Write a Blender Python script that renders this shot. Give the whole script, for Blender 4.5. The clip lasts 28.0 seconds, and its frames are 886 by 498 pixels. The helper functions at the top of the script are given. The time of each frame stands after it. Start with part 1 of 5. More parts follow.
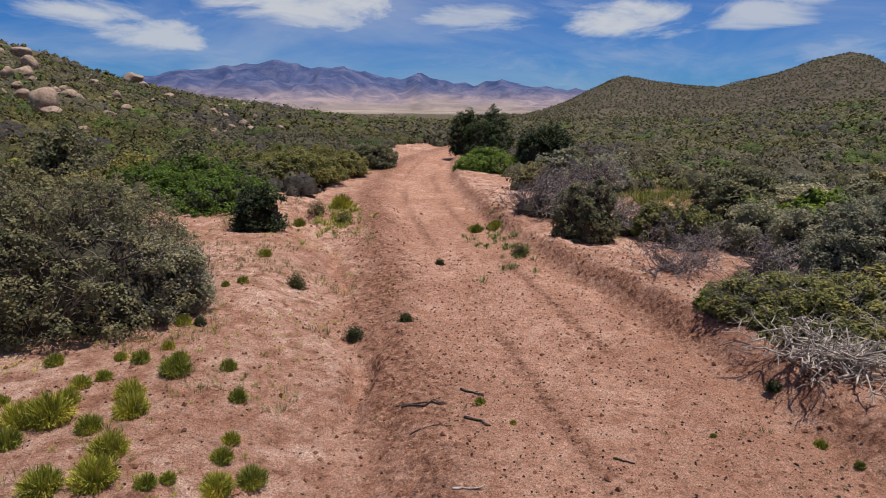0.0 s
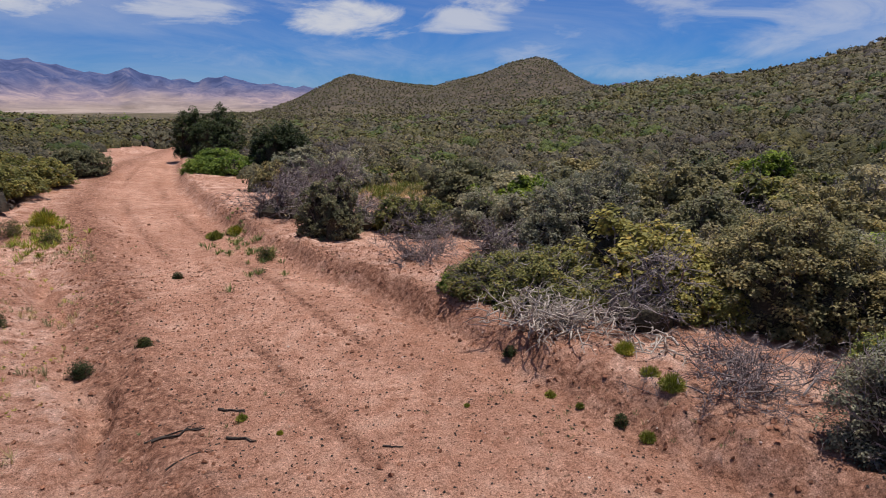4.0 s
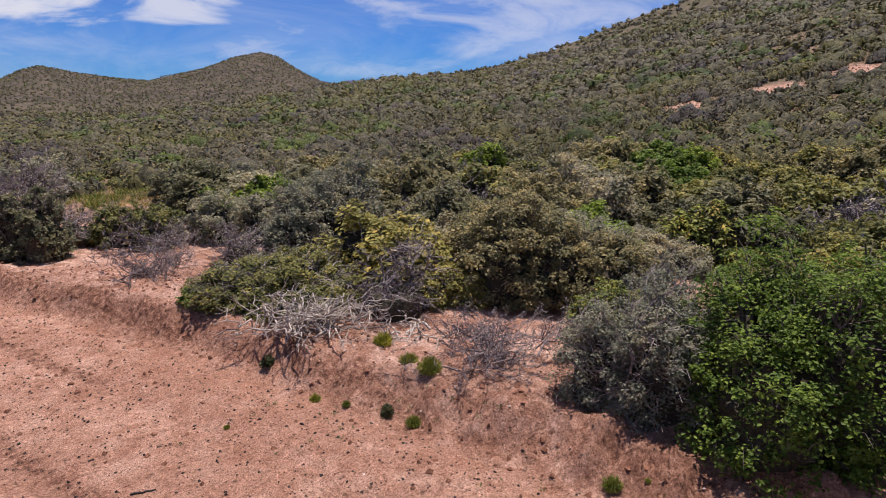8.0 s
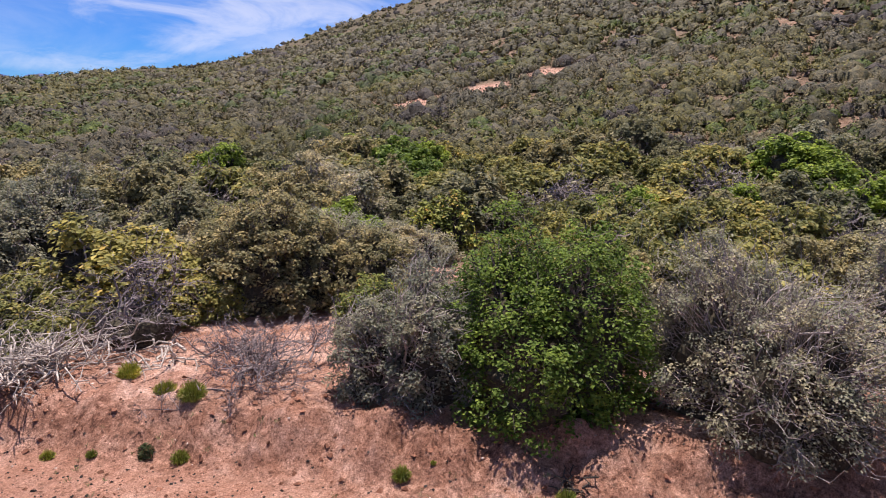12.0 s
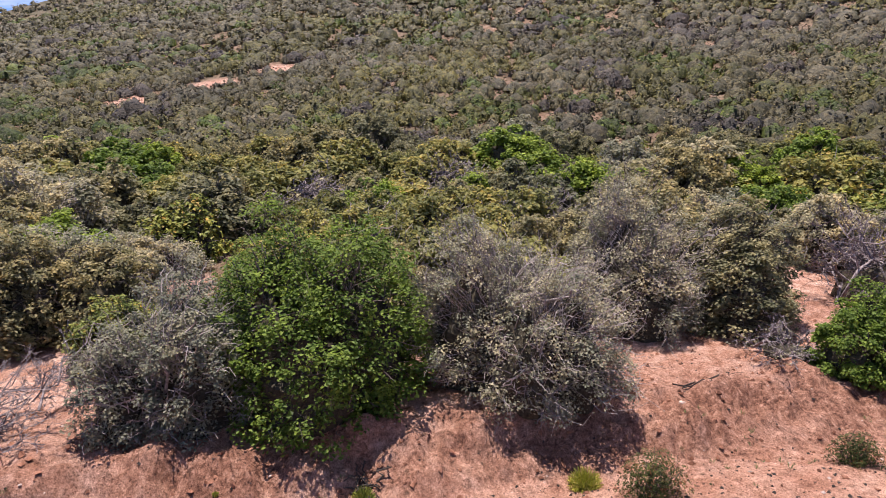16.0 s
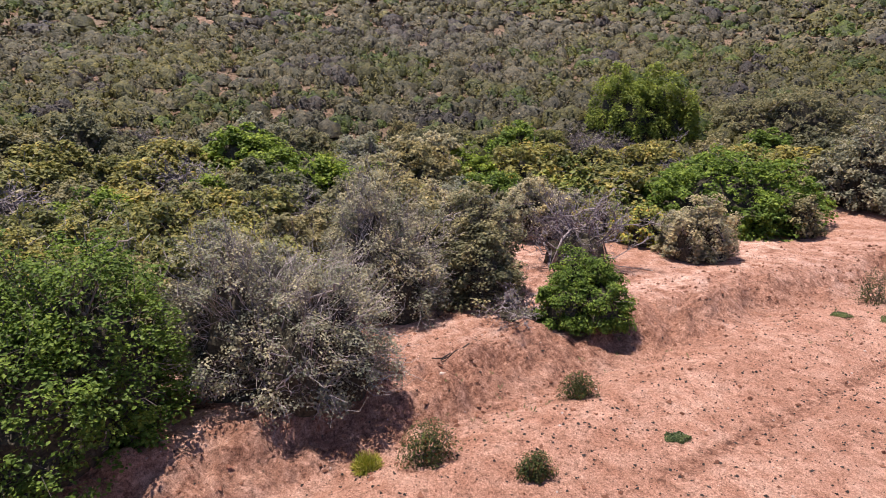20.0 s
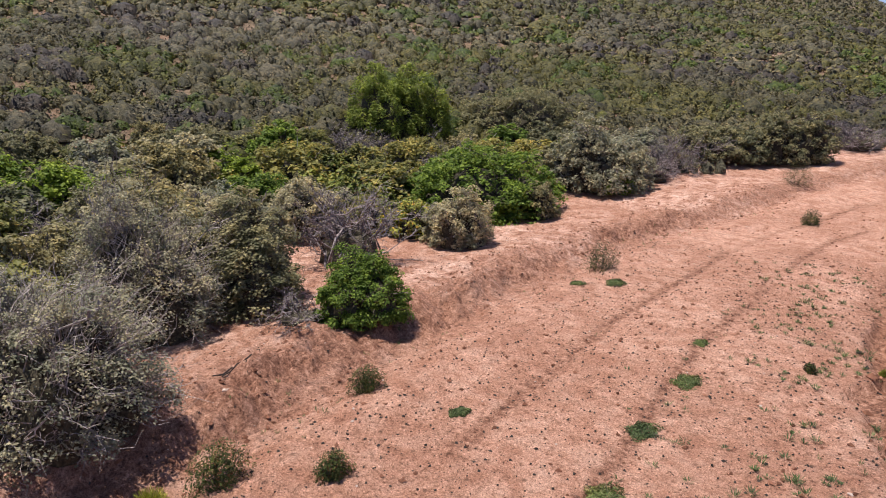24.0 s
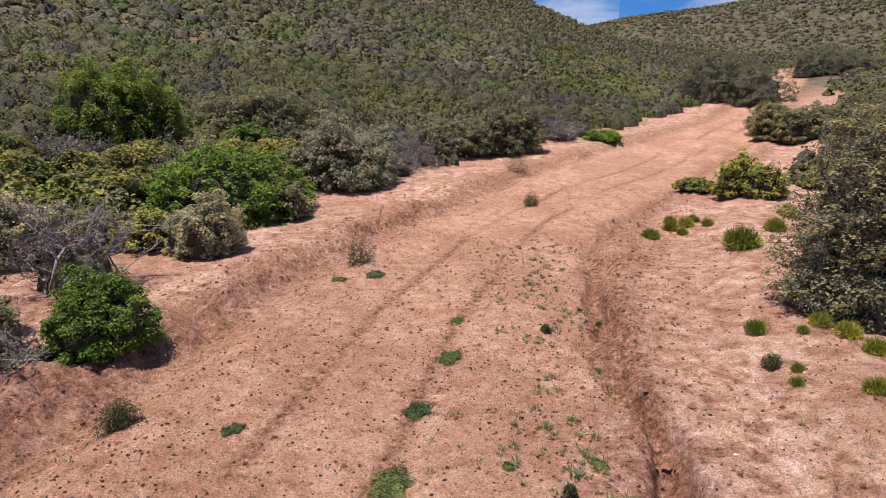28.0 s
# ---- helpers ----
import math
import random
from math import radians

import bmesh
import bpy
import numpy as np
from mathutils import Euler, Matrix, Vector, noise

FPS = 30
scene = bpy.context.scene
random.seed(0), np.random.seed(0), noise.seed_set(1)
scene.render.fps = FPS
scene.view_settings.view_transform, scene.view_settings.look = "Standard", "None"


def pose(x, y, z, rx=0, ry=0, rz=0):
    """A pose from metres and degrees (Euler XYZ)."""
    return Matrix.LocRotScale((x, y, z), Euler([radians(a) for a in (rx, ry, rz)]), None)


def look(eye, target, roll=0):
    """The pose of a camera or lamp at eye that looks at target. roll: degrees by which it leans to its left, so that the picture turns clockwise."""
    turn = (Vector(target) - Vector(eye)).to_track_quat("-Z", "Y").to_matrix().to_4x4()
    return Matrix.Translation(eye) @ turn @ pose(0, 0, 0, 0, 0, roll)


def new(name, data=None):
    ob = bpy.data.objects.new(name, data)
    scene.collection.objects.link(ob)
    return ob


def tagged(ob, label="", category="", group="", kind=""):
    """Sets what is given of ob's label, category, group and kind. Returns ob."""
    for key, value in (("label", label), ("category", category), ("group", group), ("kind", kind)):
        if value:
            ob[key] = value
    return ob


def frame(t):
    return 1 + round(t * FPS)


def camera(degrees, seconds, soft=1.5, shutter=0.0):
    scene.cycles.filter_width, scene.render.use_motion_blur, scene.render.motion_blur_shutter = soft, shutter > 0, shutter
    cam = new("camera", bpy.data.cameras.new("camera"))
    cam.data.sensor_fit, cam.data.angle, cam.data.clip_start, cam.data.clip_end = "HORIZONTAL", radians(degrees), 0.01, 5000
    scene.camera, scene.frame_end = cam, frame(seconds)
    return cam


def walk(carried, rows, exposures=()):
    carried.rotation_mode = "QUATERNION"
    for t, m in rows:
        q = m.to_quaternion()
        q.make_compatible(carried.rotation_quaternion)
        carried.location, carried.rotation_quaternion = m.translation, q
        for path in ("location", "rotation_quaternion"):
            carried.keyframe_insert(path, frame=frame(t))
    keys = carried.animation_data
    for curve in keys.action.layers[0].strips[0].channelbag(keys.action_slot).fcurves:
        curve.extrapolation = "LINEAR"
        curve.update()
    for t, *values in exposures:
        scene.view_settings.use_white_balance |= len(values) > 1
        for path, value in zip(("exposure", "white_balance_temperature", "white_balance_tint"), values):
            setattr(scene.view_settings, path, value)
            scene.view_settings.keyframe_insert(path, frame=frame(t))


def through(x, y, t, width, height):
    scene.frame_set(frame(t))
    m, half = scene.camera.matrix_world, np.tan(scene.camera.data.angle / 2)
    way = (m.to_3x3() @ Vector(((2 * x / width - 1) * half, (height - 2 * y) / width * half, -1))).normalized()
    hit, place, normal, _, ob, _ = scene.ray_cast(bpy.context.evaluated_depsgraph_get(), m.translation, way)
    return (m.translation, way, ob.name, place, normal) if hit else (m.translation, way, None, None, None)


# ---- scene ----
cam = camera(71.33, 28.0, soft=1.0)
# seconds; place; dip below level, lean and bearing in degrees
PATH = [
    (0, 0.000, -0.000, 4.000, 12.838, 0.391, 0.000),
    (1, -0.025, -0.011, 4.004, 12.883, 0.268, 5.968),
    (2, -0.066, -0.006, 3.984, 12.914, 0.173, 11.921),
    (3, -0.064, 0.038, 3.997, 12.932, 0.070, 17.938),
    (3.5, -0.067, 0.024, 4.011, 12.958, 0.044, 20.951),
    (5.5, -0.056, 0.102, 4.067, 13.002, 0.017, 32.935),
    (6, -0.078, 0.081, 4.060, 13.065, 0.009, 35.908),
    (7, -0.054, 0.144, 4.033, 13.144, -0.012, 41.945),
    (8, -0.045, 0.214, 4.027, 13.223, -0.011, 47.954),
    (9, -0.038, 0.289, 4.034, 13.291, -0.020, 53.916),
    (10, -0.011, 0.362, 4.035, 13.327, -0.027, 59.915),
    (11, -0.042, 0.377, 4.045, 13.377, 0.005, 65.893),
    (12, -0.016, 0.509, 4.009, 13.416, -0.004, 71.899),
    (12.5, -0.001, 0.545, 4.007, 13.411, -0.004, 74.909),
    (14.5, 0.056, 0.685, 3.984, 13.514, 0.010, 86.976),
    (15, 0.079, 0.703, 3.983, 13.548, -0.008, 89.952),
    (16, 0.102, 0.787, 3.972, 13.628, -0.044, 95.835),
    (17, 0.118, 0.826, 3.986, 13.722, -0.091, 101.920),
    (18, 0.064, 0.901, 3.998, 13.827, -0.139, 107.979),
    (19, 0.058, 0.997, 4.005, 13.905, -0.122, 114.001),
    (20, 0.028, 1.019, 3.998, 13.972, -0.049, 120.091),
    (21, 0.059, 1.029, 4.021, 14.016, 0.015, 126.134),
    (22, 0.020, 1.032, 4.046, 14.079, 0.069, 132.215),
    (22.5, 0.049, 1.072, 4.053, 14.115, 0.082, 135.201),
    (24.5, 0.005, 1.132, 4.056, 14.181, 0.120, 144.108),
    (25, 0.035, 1.140, 4.069, 14.186, 0.115, 147.063),
    (26, 0.077, 1.147, 4.059, 14.213, 0.136, 153.052),
    (27, 0.121, 1.171, 4.064, 14.232, 0.170, 159.090),
    (28, 0.111, 1.181, 4.045, 14.264, 0.123, 165.026),
]
walk(cam, [(t, pose(x, y, z, 90 - dip, 0, -bearing) @ pose(0, 0, 0, 0, 0, lean)) for t, x, y, z, dip, lean, bearing in PATH], [(0, -0.10, 6500, 10), (3, -0.08, 6500, 12), (8, 0.25, 6500, 18), (12, 0.60, 6500, 20), (17, 0.80, 6500, 20), (22, 0.56, 6500, 15), (28, 0.34, 6500, 10)])

# ---- sky, sun ----
SUN_BEARING, SUN_HEIGHT = 70, 77
world = bpy.data.worlds.new("sky")
scene.world = world
world.use_nodes = True
nodes, links = world.node_tree.nodes, world.node_tree.links
nodes.clear()


def wnode(kind, **values):
    n = nodes.new(kind)
    for key, value in values.items():
        n.inputs[key].default_value = value
    return n


sky = nodes.new("ShaderNodeTexSky")
sky.sky_type, sky.sun_disc = "NISHITA", False
sky.sun_elevation, sky.sun_rotation = radians(SUN_HEIGHT), radians(SUN_BEARING)
sky.altitude, sky.air_density, sky.dust_density, sky.ozone_density = 1400, 1.0, 0.3, 2.5
coords = nodes.new("ShaderNodeTexCoord")
split = nodes.new("ShaderNodeSeparateXYZ")
links.new(coords.outputs["Generated"], split.inputs[0])
# clouds lie on a high flat layer: the direction divided by its height
lift = nodes.new("ShaderNodeMath")
lift.operation = "ADD"
lift.inputs[1].default_value = 0.15
links.new(split.outputs["Z"], lift.inputs[0])
flat = nodes.new("ShaderNodeCombineXYZ")
for axis in "XY":
    over = nodes.new("ShaderNodeMath")
    over.operation = "DIVIDE"
    links.new(split.outputs[axis], over.inputs[0])
    links.new(lift.outputs[0], over.inputs[1])
    links.new(over.outputs[0], flat.inputs[axis])
veil = wnode("ShaderNodeTexNoise", Scale=0.34, Detail=7.0, Roughness=0.6, Distortion=1.2)
puff = wnode("ShaderNodeTexNoise", Scale=0.95, Detail=9.0, Roughness=0.60, Distortion=0.15)


def wmath(what, *values):
    m = nodes.new("ShaderNodeMath")
    m.operation = what
    for k, value in enumerate(values):
        if hasattr(value, "links"):
            links.new(value, m.inputs[k])
        else:
            m.inputs[k].default_value = value
    return m.outputs[0]


def wsmooth(value, low, high, most):
    r = nodes.new("ShaderNodeMapRange")
    r.interpolation_type = "SMOOTHSTEP"
    for key, number in (("From Min", low), ("From Max", high), ("To Max", most)):
        r.inputs[key].default_value = number
    links.new(value, r.inputs["Value"])
    return r.outputs[0]


for tex in (puff, veil):
    links.new(flat.outputs[0], tex.inputs["Vector"])
bearing = wmath("MULTIPLY", wmath("ARCTAN2", split.outputs["X"], split.outputs["Y"]), 180 / math.pi)
rise = wmath("MULTIPLY", wmath("ARCSINE", split.outputs["Z"]), 180 / math.pi)
streak = nodes.new("ShaderNodeCombineXYZ")
links.new(wmath("MULTIPLY", bearing, 0.11), streak.inputs["X"])
links.new(wmath("MULTIPLY", rise, 0.34), streak.inputs["Y"])
torn = wnode("ShaderNodeTexNoise", Scale=1.0, Detail=9.0, Roughness=0.62, Distortion=0.5)
links.new(streak.outputs[0], torn.inputs["Vector"])
ragged = wmath("MULTIPLY", wmath("SUBTRACT", torn.outputs["Fac"], 0.5), 5.6)
# low clouds over the hills: bearing, height, half width and half height in degrees, thickness
CLOUDS = (
    (-28.8, 6.9, 5.0, 1.34, 0.85), (-24.3, 5.7, 5.0, 1.29, 0.80), (-13.0, 8.6, 11.2, 1.86, 0.90), (-11.9, 7.4, 6.5, 1.22, 0.75), (2.2, 7.5, 7.2, 1.27, 0.70), (5.5, 8.2, 6.7, 1.08, 0.60),
    (16.1, 7.3, 5.6, 1.44, 0.90), (25.6, 7.7, 4.4, 1.08, 0.75), (10.3, 4.0, 11.1, 2.27, 0.35), (30.0, 4.6, 6.2, 1.14, 0.50), (-21.2, 3.8, 11.4, 1.88, 0.32), (28.6, 8.8, 4.2, 1.13, 0.85),
    (25.2, 7.4, 4.7, 1.19, 0.70), (36.0, 6.6, 2.6, 1.08, 0.40), (30.0, 4.7, 4.8, 1.08, 0.50), (53.3, 8.4, 14.6, 3.10, 0.55), (53.3, 5.9, 7.8, 2.15, 0.50), (42.2, 3.2, 7.4, 1.08, 0.50),
    
    (-172.1, 6.5, 5.8, 1.44, 0.60), (178.0, 6.6, 12.0, 1.9, 0.50),
)
# overhead, out of sight, broken cloud; near the hills the listed ones
both = wmath("MULTIPLY", wsmooth(puff.outputs["Fac"], 0.49, 0.70, 0.8), wsmooth(rise, 14.0, 22.0, 1.0))
both = wmath("MAXIMUM", both, wsmooth(veil.outputs["Fac"], 0.36, 0.68, 0.38))
for a0, e0, wide, high, thick in CLOUDS:
    u = wmath("DIVIDE", wmath("SUBTRACT", bearing, a0), wide)
    v = wmath("DIVIDE", wmath("SUBTRACT", rise, e0), high)
    d = wmath("ADD", wmath("MULTIPLY", u, u), wmath("MULTIPLY", v, v))
    both = wmath("MAXIMUM", both, wsmooth(wmath("SUBTRACT", ragged, d), -1.25, 0.25 if thick > 0.6 else 0.8, thick))
deepen = nodes.new("ShaderNodeMix")
deepen.data_type, deepen.blend_type = "RGBA", "MULTIPLY"
deepen.inputs["Factor"].default_value = 1.0
links.new(sky.outputs[0], deepen.inputs["A"])
deepen.inputs["B"].default_value = (0.30, 0.76, 1.48, 1)
mixer = nodes.new("ShaderNodeMix")
mixer.data_type = "RGBA"
links.new(both, mixer.inputs["Factor"])
links.new(deepen.outputs["Result"], mixer.inputs["A"])
mixer.inputs["B"].default_value = (11.2, 11.6, 12.2, 1)
back = nodes.new("ShaderNodeBackground")
back.inputs["Strength"].default_value = 0.056
links.new(mixer.outputs["Result"], back.inputs["Color"])
links.new(back.outputs[0], nodes.new("ShaderNodeOutputWorld").inputs[0])

sun = new("sun", bpy.data.lights.new("sun", "SUN"))
sun.data.energy, sun.data.angle, sun.data.color = 5.0, radians(0.55), (1.0, 0.94, 0.85)
b, h = radians(SUN_BEARING), radians(SUN_HEIGHT)
sun.matrix_world = look((math.sin(b) * math.cos(h) * 60, math.cos(b) * math.cos(h) * 60, math.sin(h) * 60), (0, 0, 0))

# ---- lie of the land: heights ----
def lattice(ix, iy, seed):
    h = (ix.astype(np.int64) * 374761393 + iy.astype(np.int64) * 668265263 + seed * 974634541) & 0xFFFFFFFF
    h = ((h ^ (h >> 13)) * 1274126177) & 0xFFFFFFFF
    return ((h ^ (h >> 16)) & 0xFFFF) / 65535.0


def vnoise(x, y, seed=0):
    """Smooth value noise, 0 to 1, one cell a metre."""
    fx, fy = np.floor(x), np.floor(y)
    u, v = x - fx, y - fy
    u, v = u * u * (3 - 2 * u), v * v * (3 - 2 * v)
    a, b = lattice(fx, fy, seed), lattice(fx + 1, fy, seed)
    c, d = lattice(fx, fy + 1, seed), lattice(fx + 1, fy + 1, seed)
    return (a * (1 - u) + b * u) * (1 - v) + (c * (1 - u) + d * u) * v


def fbm(x, y, seed=0, octaves=4):
    total, size, gain = 0.0, 1.0, 0.5
    for k in range(octaves):
        total = total + gain * (vnoise(x * size, y * size, seed + 17 * k) - 0.5)
        size, gain = size * 2.03, gain * 0.5
    return total


def ramp(a, b, x):
    s = np.clip((x - a) / (b - a), 0, 1)
    return s * s * (3 - 2 * s)


def table(rows, x, period=None):
    return np.interp(x, [r[0] for r in rows], [r[1] for r in rows], period=period)


# edges of the graded road, by y
ROAD_WEST = ((-130, -35), (-76, -19), (-42, -9.4), (-30, -5.4), (-25, -2.4), (-19, -0.4), (-9, 0.0), (-4, -0.3), (0, -0.2), (6, 0.1), (8, -0.3),
             (11.6, -0.8), (15.6, -1.2), (21, -2.0), (29, -3.2), (38, -3.0), (48, -2.0), (60, 1.0), (80, 9))
ROAD_EAST = ((-130, -29), (-76, -14), (-54, -7.7), (-36, 0.0), (-25, 4.4), (-16, 6.4), (-9, 6.7), (-4, 6.4), (0, 5.9), (6, 5.1), (9, 4.6),
             (13.2, 3.7), (16.6, 2.8), (22.4, 1.6), (35, 0.3), (46, 0.5), (51, 1.4), (60, 4.2), (80, 13))
RILL = ((-60, -13), (-40, -7.6), (-25, -2.2), (-19, 0.0), (-15.3, 0.4), (-11.4, 0.1), (-8.9, 0.0), (-6.4, -0.7), (-4.8, -0.9), (0, -1.1), (5.7, -1.0),
        (7.2, -1.2), (9.1, -1.4), (11.5, -2.0), (14.5, -2.4), (17.5, -3.2), (19.1, -4.6), (23.3, -5.3), (60, -9))
# the near ridge seen from the road's edge: bearing, rise in degrees; bearing, distance
NEAR_RISE = ((0, -0.7), (10, -0.9), (20, -0.6), (30, 0.7), (37, 2.2), (42, 2.7), (50, 3.4), (57, 5.0), (63, 7.0), (69, 8.9), (80, 12), (95, 15), (110, 16.5), (130, 15.5),
             (150, 12.5), (160, 10.5), (168, 9.0), (172, 8.2), (175, 6.9), (178, 5.6), (181, 4.6), (190, 3.4), (200, 3.6), (215, 3), (240, 1), (280, 1), (310, 4.5), (320, 6.0), (325, 5.2),
             (329, 4.2), (332, 3.1), (336, 1.9), (341, 1.0), (347, 0.2), (353, -0.3))
NEAR_FAR = ((0, 105), (20, 120), (40, 150), (60, 170), (110, 190), (150, 200), (185, 230), (200, 160), (240, 100), (300, 140), (330, 150), (350, 110))
TWIN_RISE = ((0, -2.5), (5.4, -0.4), (9, 0.5), (12.6, 2.1), (14.5, 3.0), (15.8, 3.35), (18.5, 2.85), (23.3, 2.35), (27.5, 3.5), (30, 4.35), (32.2, 4.75), (33.5, 4.45), (35.3, 3.4), (37.2, 2.4), (40, 1), (60, -6),
             (165, -6), (172, 4.0), (176, 5.6), (181, 6.5), (186, 6.9), (193, 7.7), (200, 6.9), (215, 2), (230, -6), (320, -6))
RANGE_RISE = ((0, 2.35), (3, 2.1), (5.2, 2.6), (7, 2.1), (9, 1.8), (12.5, 1.8), (20, 1.5), (40, 2), (90, 3), (180, 2), (260, 2), (320, 2), (333, 2.0), (334.3, 2.35),
              (338, 3.0), (342, 3.4), (345.5, 4.0), (348.5, 3.4), (351, 3.5), (353.6, 3.0), (356.2, 2.6), (357, 2.75), (357.9, 3.15), (359, 2.6))


def ground_height(x, y):
    x, y = np.asarray(x, float), np.asarray(y, float)
    r = np.hypot(x, y)
    az = np.degrees(np.arctan2(x, y)) % 360
    far = table(NEAR_FAR, az, 360)
    top = 4 + far * np.tan(np.radians(table(NEAR_RISE, az, 360))) - 1.6
    s = np.clip((r - 22) / (far - 22), 0, None)
    near = np.where(s <= 1, top * np.minimum(s, 1) ** 1.22, top * np.exp(-np.maximum(r - far, 0) / 140))
    back = np.where((az > 100) & (az < 300), 330.0, 520.0)
    twin = np.maximum(0, 4 + back * np.tan(np.radians(table(TWIN_RISE, az, 360) - 0.45)))
    twin = twin * np.exp(-((r - back) / (0.33 * back)) ** 2)
    rough = fbm(x / 22, y / 22, 5, 4)
    z = np.maximum(near, 0) + np.maximum(twin - np.maximum(near, 0), 0) * ramp(200, 330, r)
    z = z + rough * (1.6 * ramp(25, 120, r) + 2.4 * ramp(250, 500, r) * (1 - ramp(800, 1400, r)))
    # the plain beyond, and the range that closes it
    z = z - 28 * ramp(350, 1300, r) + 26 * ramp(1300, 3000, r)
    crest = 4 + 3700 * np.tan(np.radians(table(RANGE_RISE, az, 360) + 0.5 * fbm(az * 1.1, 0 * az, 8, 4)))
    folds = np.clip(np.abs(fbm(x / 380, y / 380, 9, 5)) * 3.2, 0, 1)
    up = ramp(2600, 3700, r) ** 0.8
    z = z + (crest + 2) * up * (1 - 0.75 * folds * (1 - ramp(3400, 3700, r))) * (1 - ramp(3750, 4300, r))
    # road, banks and gully
    west, east, rill = table(ROAD_WEST, y), table(ROAD_EAST, y), table(RILL, y)
    wob = fbm(x / 1.7, y / 1.7, 21, 3)
    on = (1 - ramp(60, 110, np.abs(y)))
    de = x - east + 0.5 * wob
    high = 0.36 + 0.06 * np.sin(y * 0.55 + 1.0) + 0.30 * fbm(x / 2.3, y / 2.3, 63, 3)
    high = high * (1 - 0.45 * ramp(5, 11, -y) * ramp(-0.15, 0.2, fbm(x / 3.1, y / 3.1, 64, 2)))
    gentle = 1 - ramp(3, 8, y)
    high = high * (1 - 0.34 * gentle)
    bank = high * ramp(0.0, 1.0, de / (0.5 + 0.45 * gentle)) * (1 - 0.22 * ramp(1.2, 2.8, de))
    bank = bank - 0.10 * np.exp(-((de + 0.25) / 0.35) ** 2) - 0.06 * gentle * np.exp(-((de - 0.1) / 0.4) ** 2) + 0.08 * gentle * np.exp(-((de + 1.1) / 0.5) ** 2)
    dw = west - x + 0.5 * wob
    left = 0.10 * np.exp(-((dw - 0.1) / 0.45) ** 2) + 0.34 * ramp(1.6, 3.4, dw + 0.5 * wob)
    dr = x - rill + 0.9 * fbm(x / 0.9, y / 0.9, 33, 4)
    deep = 0.13 + 0.09 * np.sin(y * 0.9) + 0.16 * np.exp(-((y + 9.5) / 3.5) ** 2)
    gully = -deep * (0.25 + 1.5 * vnoise(x * 1.6, y * 1.6, 36)) * np.exp(-(dr / 0.26) ** 4) - 0.14 * np.exp(-((dr - 0.2) / 0.9) ** 2)
    mid = x - 0.5 * (west + east)
    inside = ramp(-0.2, 0.9, -dw) * ramp(-0.2, 0.9, -de)
    ruts = -0.035 * (np.exp(-((mid - 0.85) / 0.22) ** 2) + np.exp(-((mid + 0.85) / 0.22) ** 2)) * (0.5 + vnoise(x * 0.4, y * 0.4, 3))
    fine = 0.085 * wob * (1 - 0.72 * inside) + 0.05 * fbm(x / 0.42, y / 0.42, 41, 3) * (1 - 0.8 * inside)
    torn = (1 + 0.5 * gentle) * np.exp(-((de - 0.5) / 0.8) ** 2) + 0.8 * np.exp(-((dw - 0.5) / 0.7) ** 2)
    lumps = ((0.30 + 0.20 * gentle) * np.maximum(0, fbm(x / 0.55, y / 0.55, 57, 3)) + 0.26 * fbm(x / 0.25, y / 0.25, 58, 2)) * torn
    return z + on * (bank + left + gully + ruts * inside + lumps) + fine * (1 - ramp(40, 90, r)) - 0.10 * ramp(0, 14, np.maximum(de, dw)) * on


# ---- materials ----
def between(a, b, t):
    return tuple(p * (1 - t) + q * t for p, q in zip(a, b))


def material(name, rough=0.9):
    m = bpy.data.materials.new(name)
    m.use_nodes = True
    n = m.node_tree.nodes
    shader = n["Principled BSDF"]
    shader.inputs["Roughness"].default_value = rough
    shader.inputs["Specular IOR Level"].default_value = 0.2
    return m, n, m.node_tree.links, shader


def noise_tex(n, l, where, scale, detail=6, rough=0.6, warp=0.0):
    t = n.new("ShaderNodeTexNoise")
    for key, value in (("Scale", scale), ("Detail", detail), ("Roughness", rough), ("Distortion", warp)):
        t.inputs[key].default_value = value
    l.new(where, t.inputs["Vector"])
    return t.outputs["Fac"]


def ramp_node(n, l, value, stops):
    r = n.new("ShaderNodeValToRGB")
    while len(r.color_ramp.elements) < len(stops):
        r.color_ramp.elements.new(0.5)
    for e, (place, colour) in zip(r.color_ramp.elements, stops):
        e.position, e.color = place, (*colour, 1) if len(colour) == 3 else colour
    l.new(value, r.inputs[0])
    return r.outputs["Color"]


def mix_node(n, l, factor, a, b, blend="MIX"):
    m = n.new("ShaderNodeMix")
    m.data_type, m.blend_type = "RGBA", blend
    for key, value in (("Factor", factor), ("A", a), ("B", b)):
        if hasattr(value, "links"):
            l.new(value, m.inputs[key])
        elif key == "Factor":
            m.inputs[key].default_value = value
        else:
            m.inputs[key].default_value = (*value, 1)
    return m.outputs["Result"]


def maths(n, l, what, a, b):
    m = n.new("ShaderNodeMath")
    m.operation = what
    for k, value in enumerate((a, b)):
        if hasattr(value, "links"):
            l.new(value, m.inputs[k])
        else:
            m.inputs[k].default_value = value
    return m.outputs[0]


def bump_node(n, l, shader, heights):
    last = None
    for height, strength, distance in heights:
        b = n.new("ShaderNodeBump")
        b.inputs["Strength"].default_value, b.inputs["Distance"].default_value = strength, distance
        l.new(height, b.inputs["Height"])
        if last:
            l.new(last, b.inputs["Normal"])
        last = b.outputs[0]
    l.new(last, shader.inputs["Normal"])


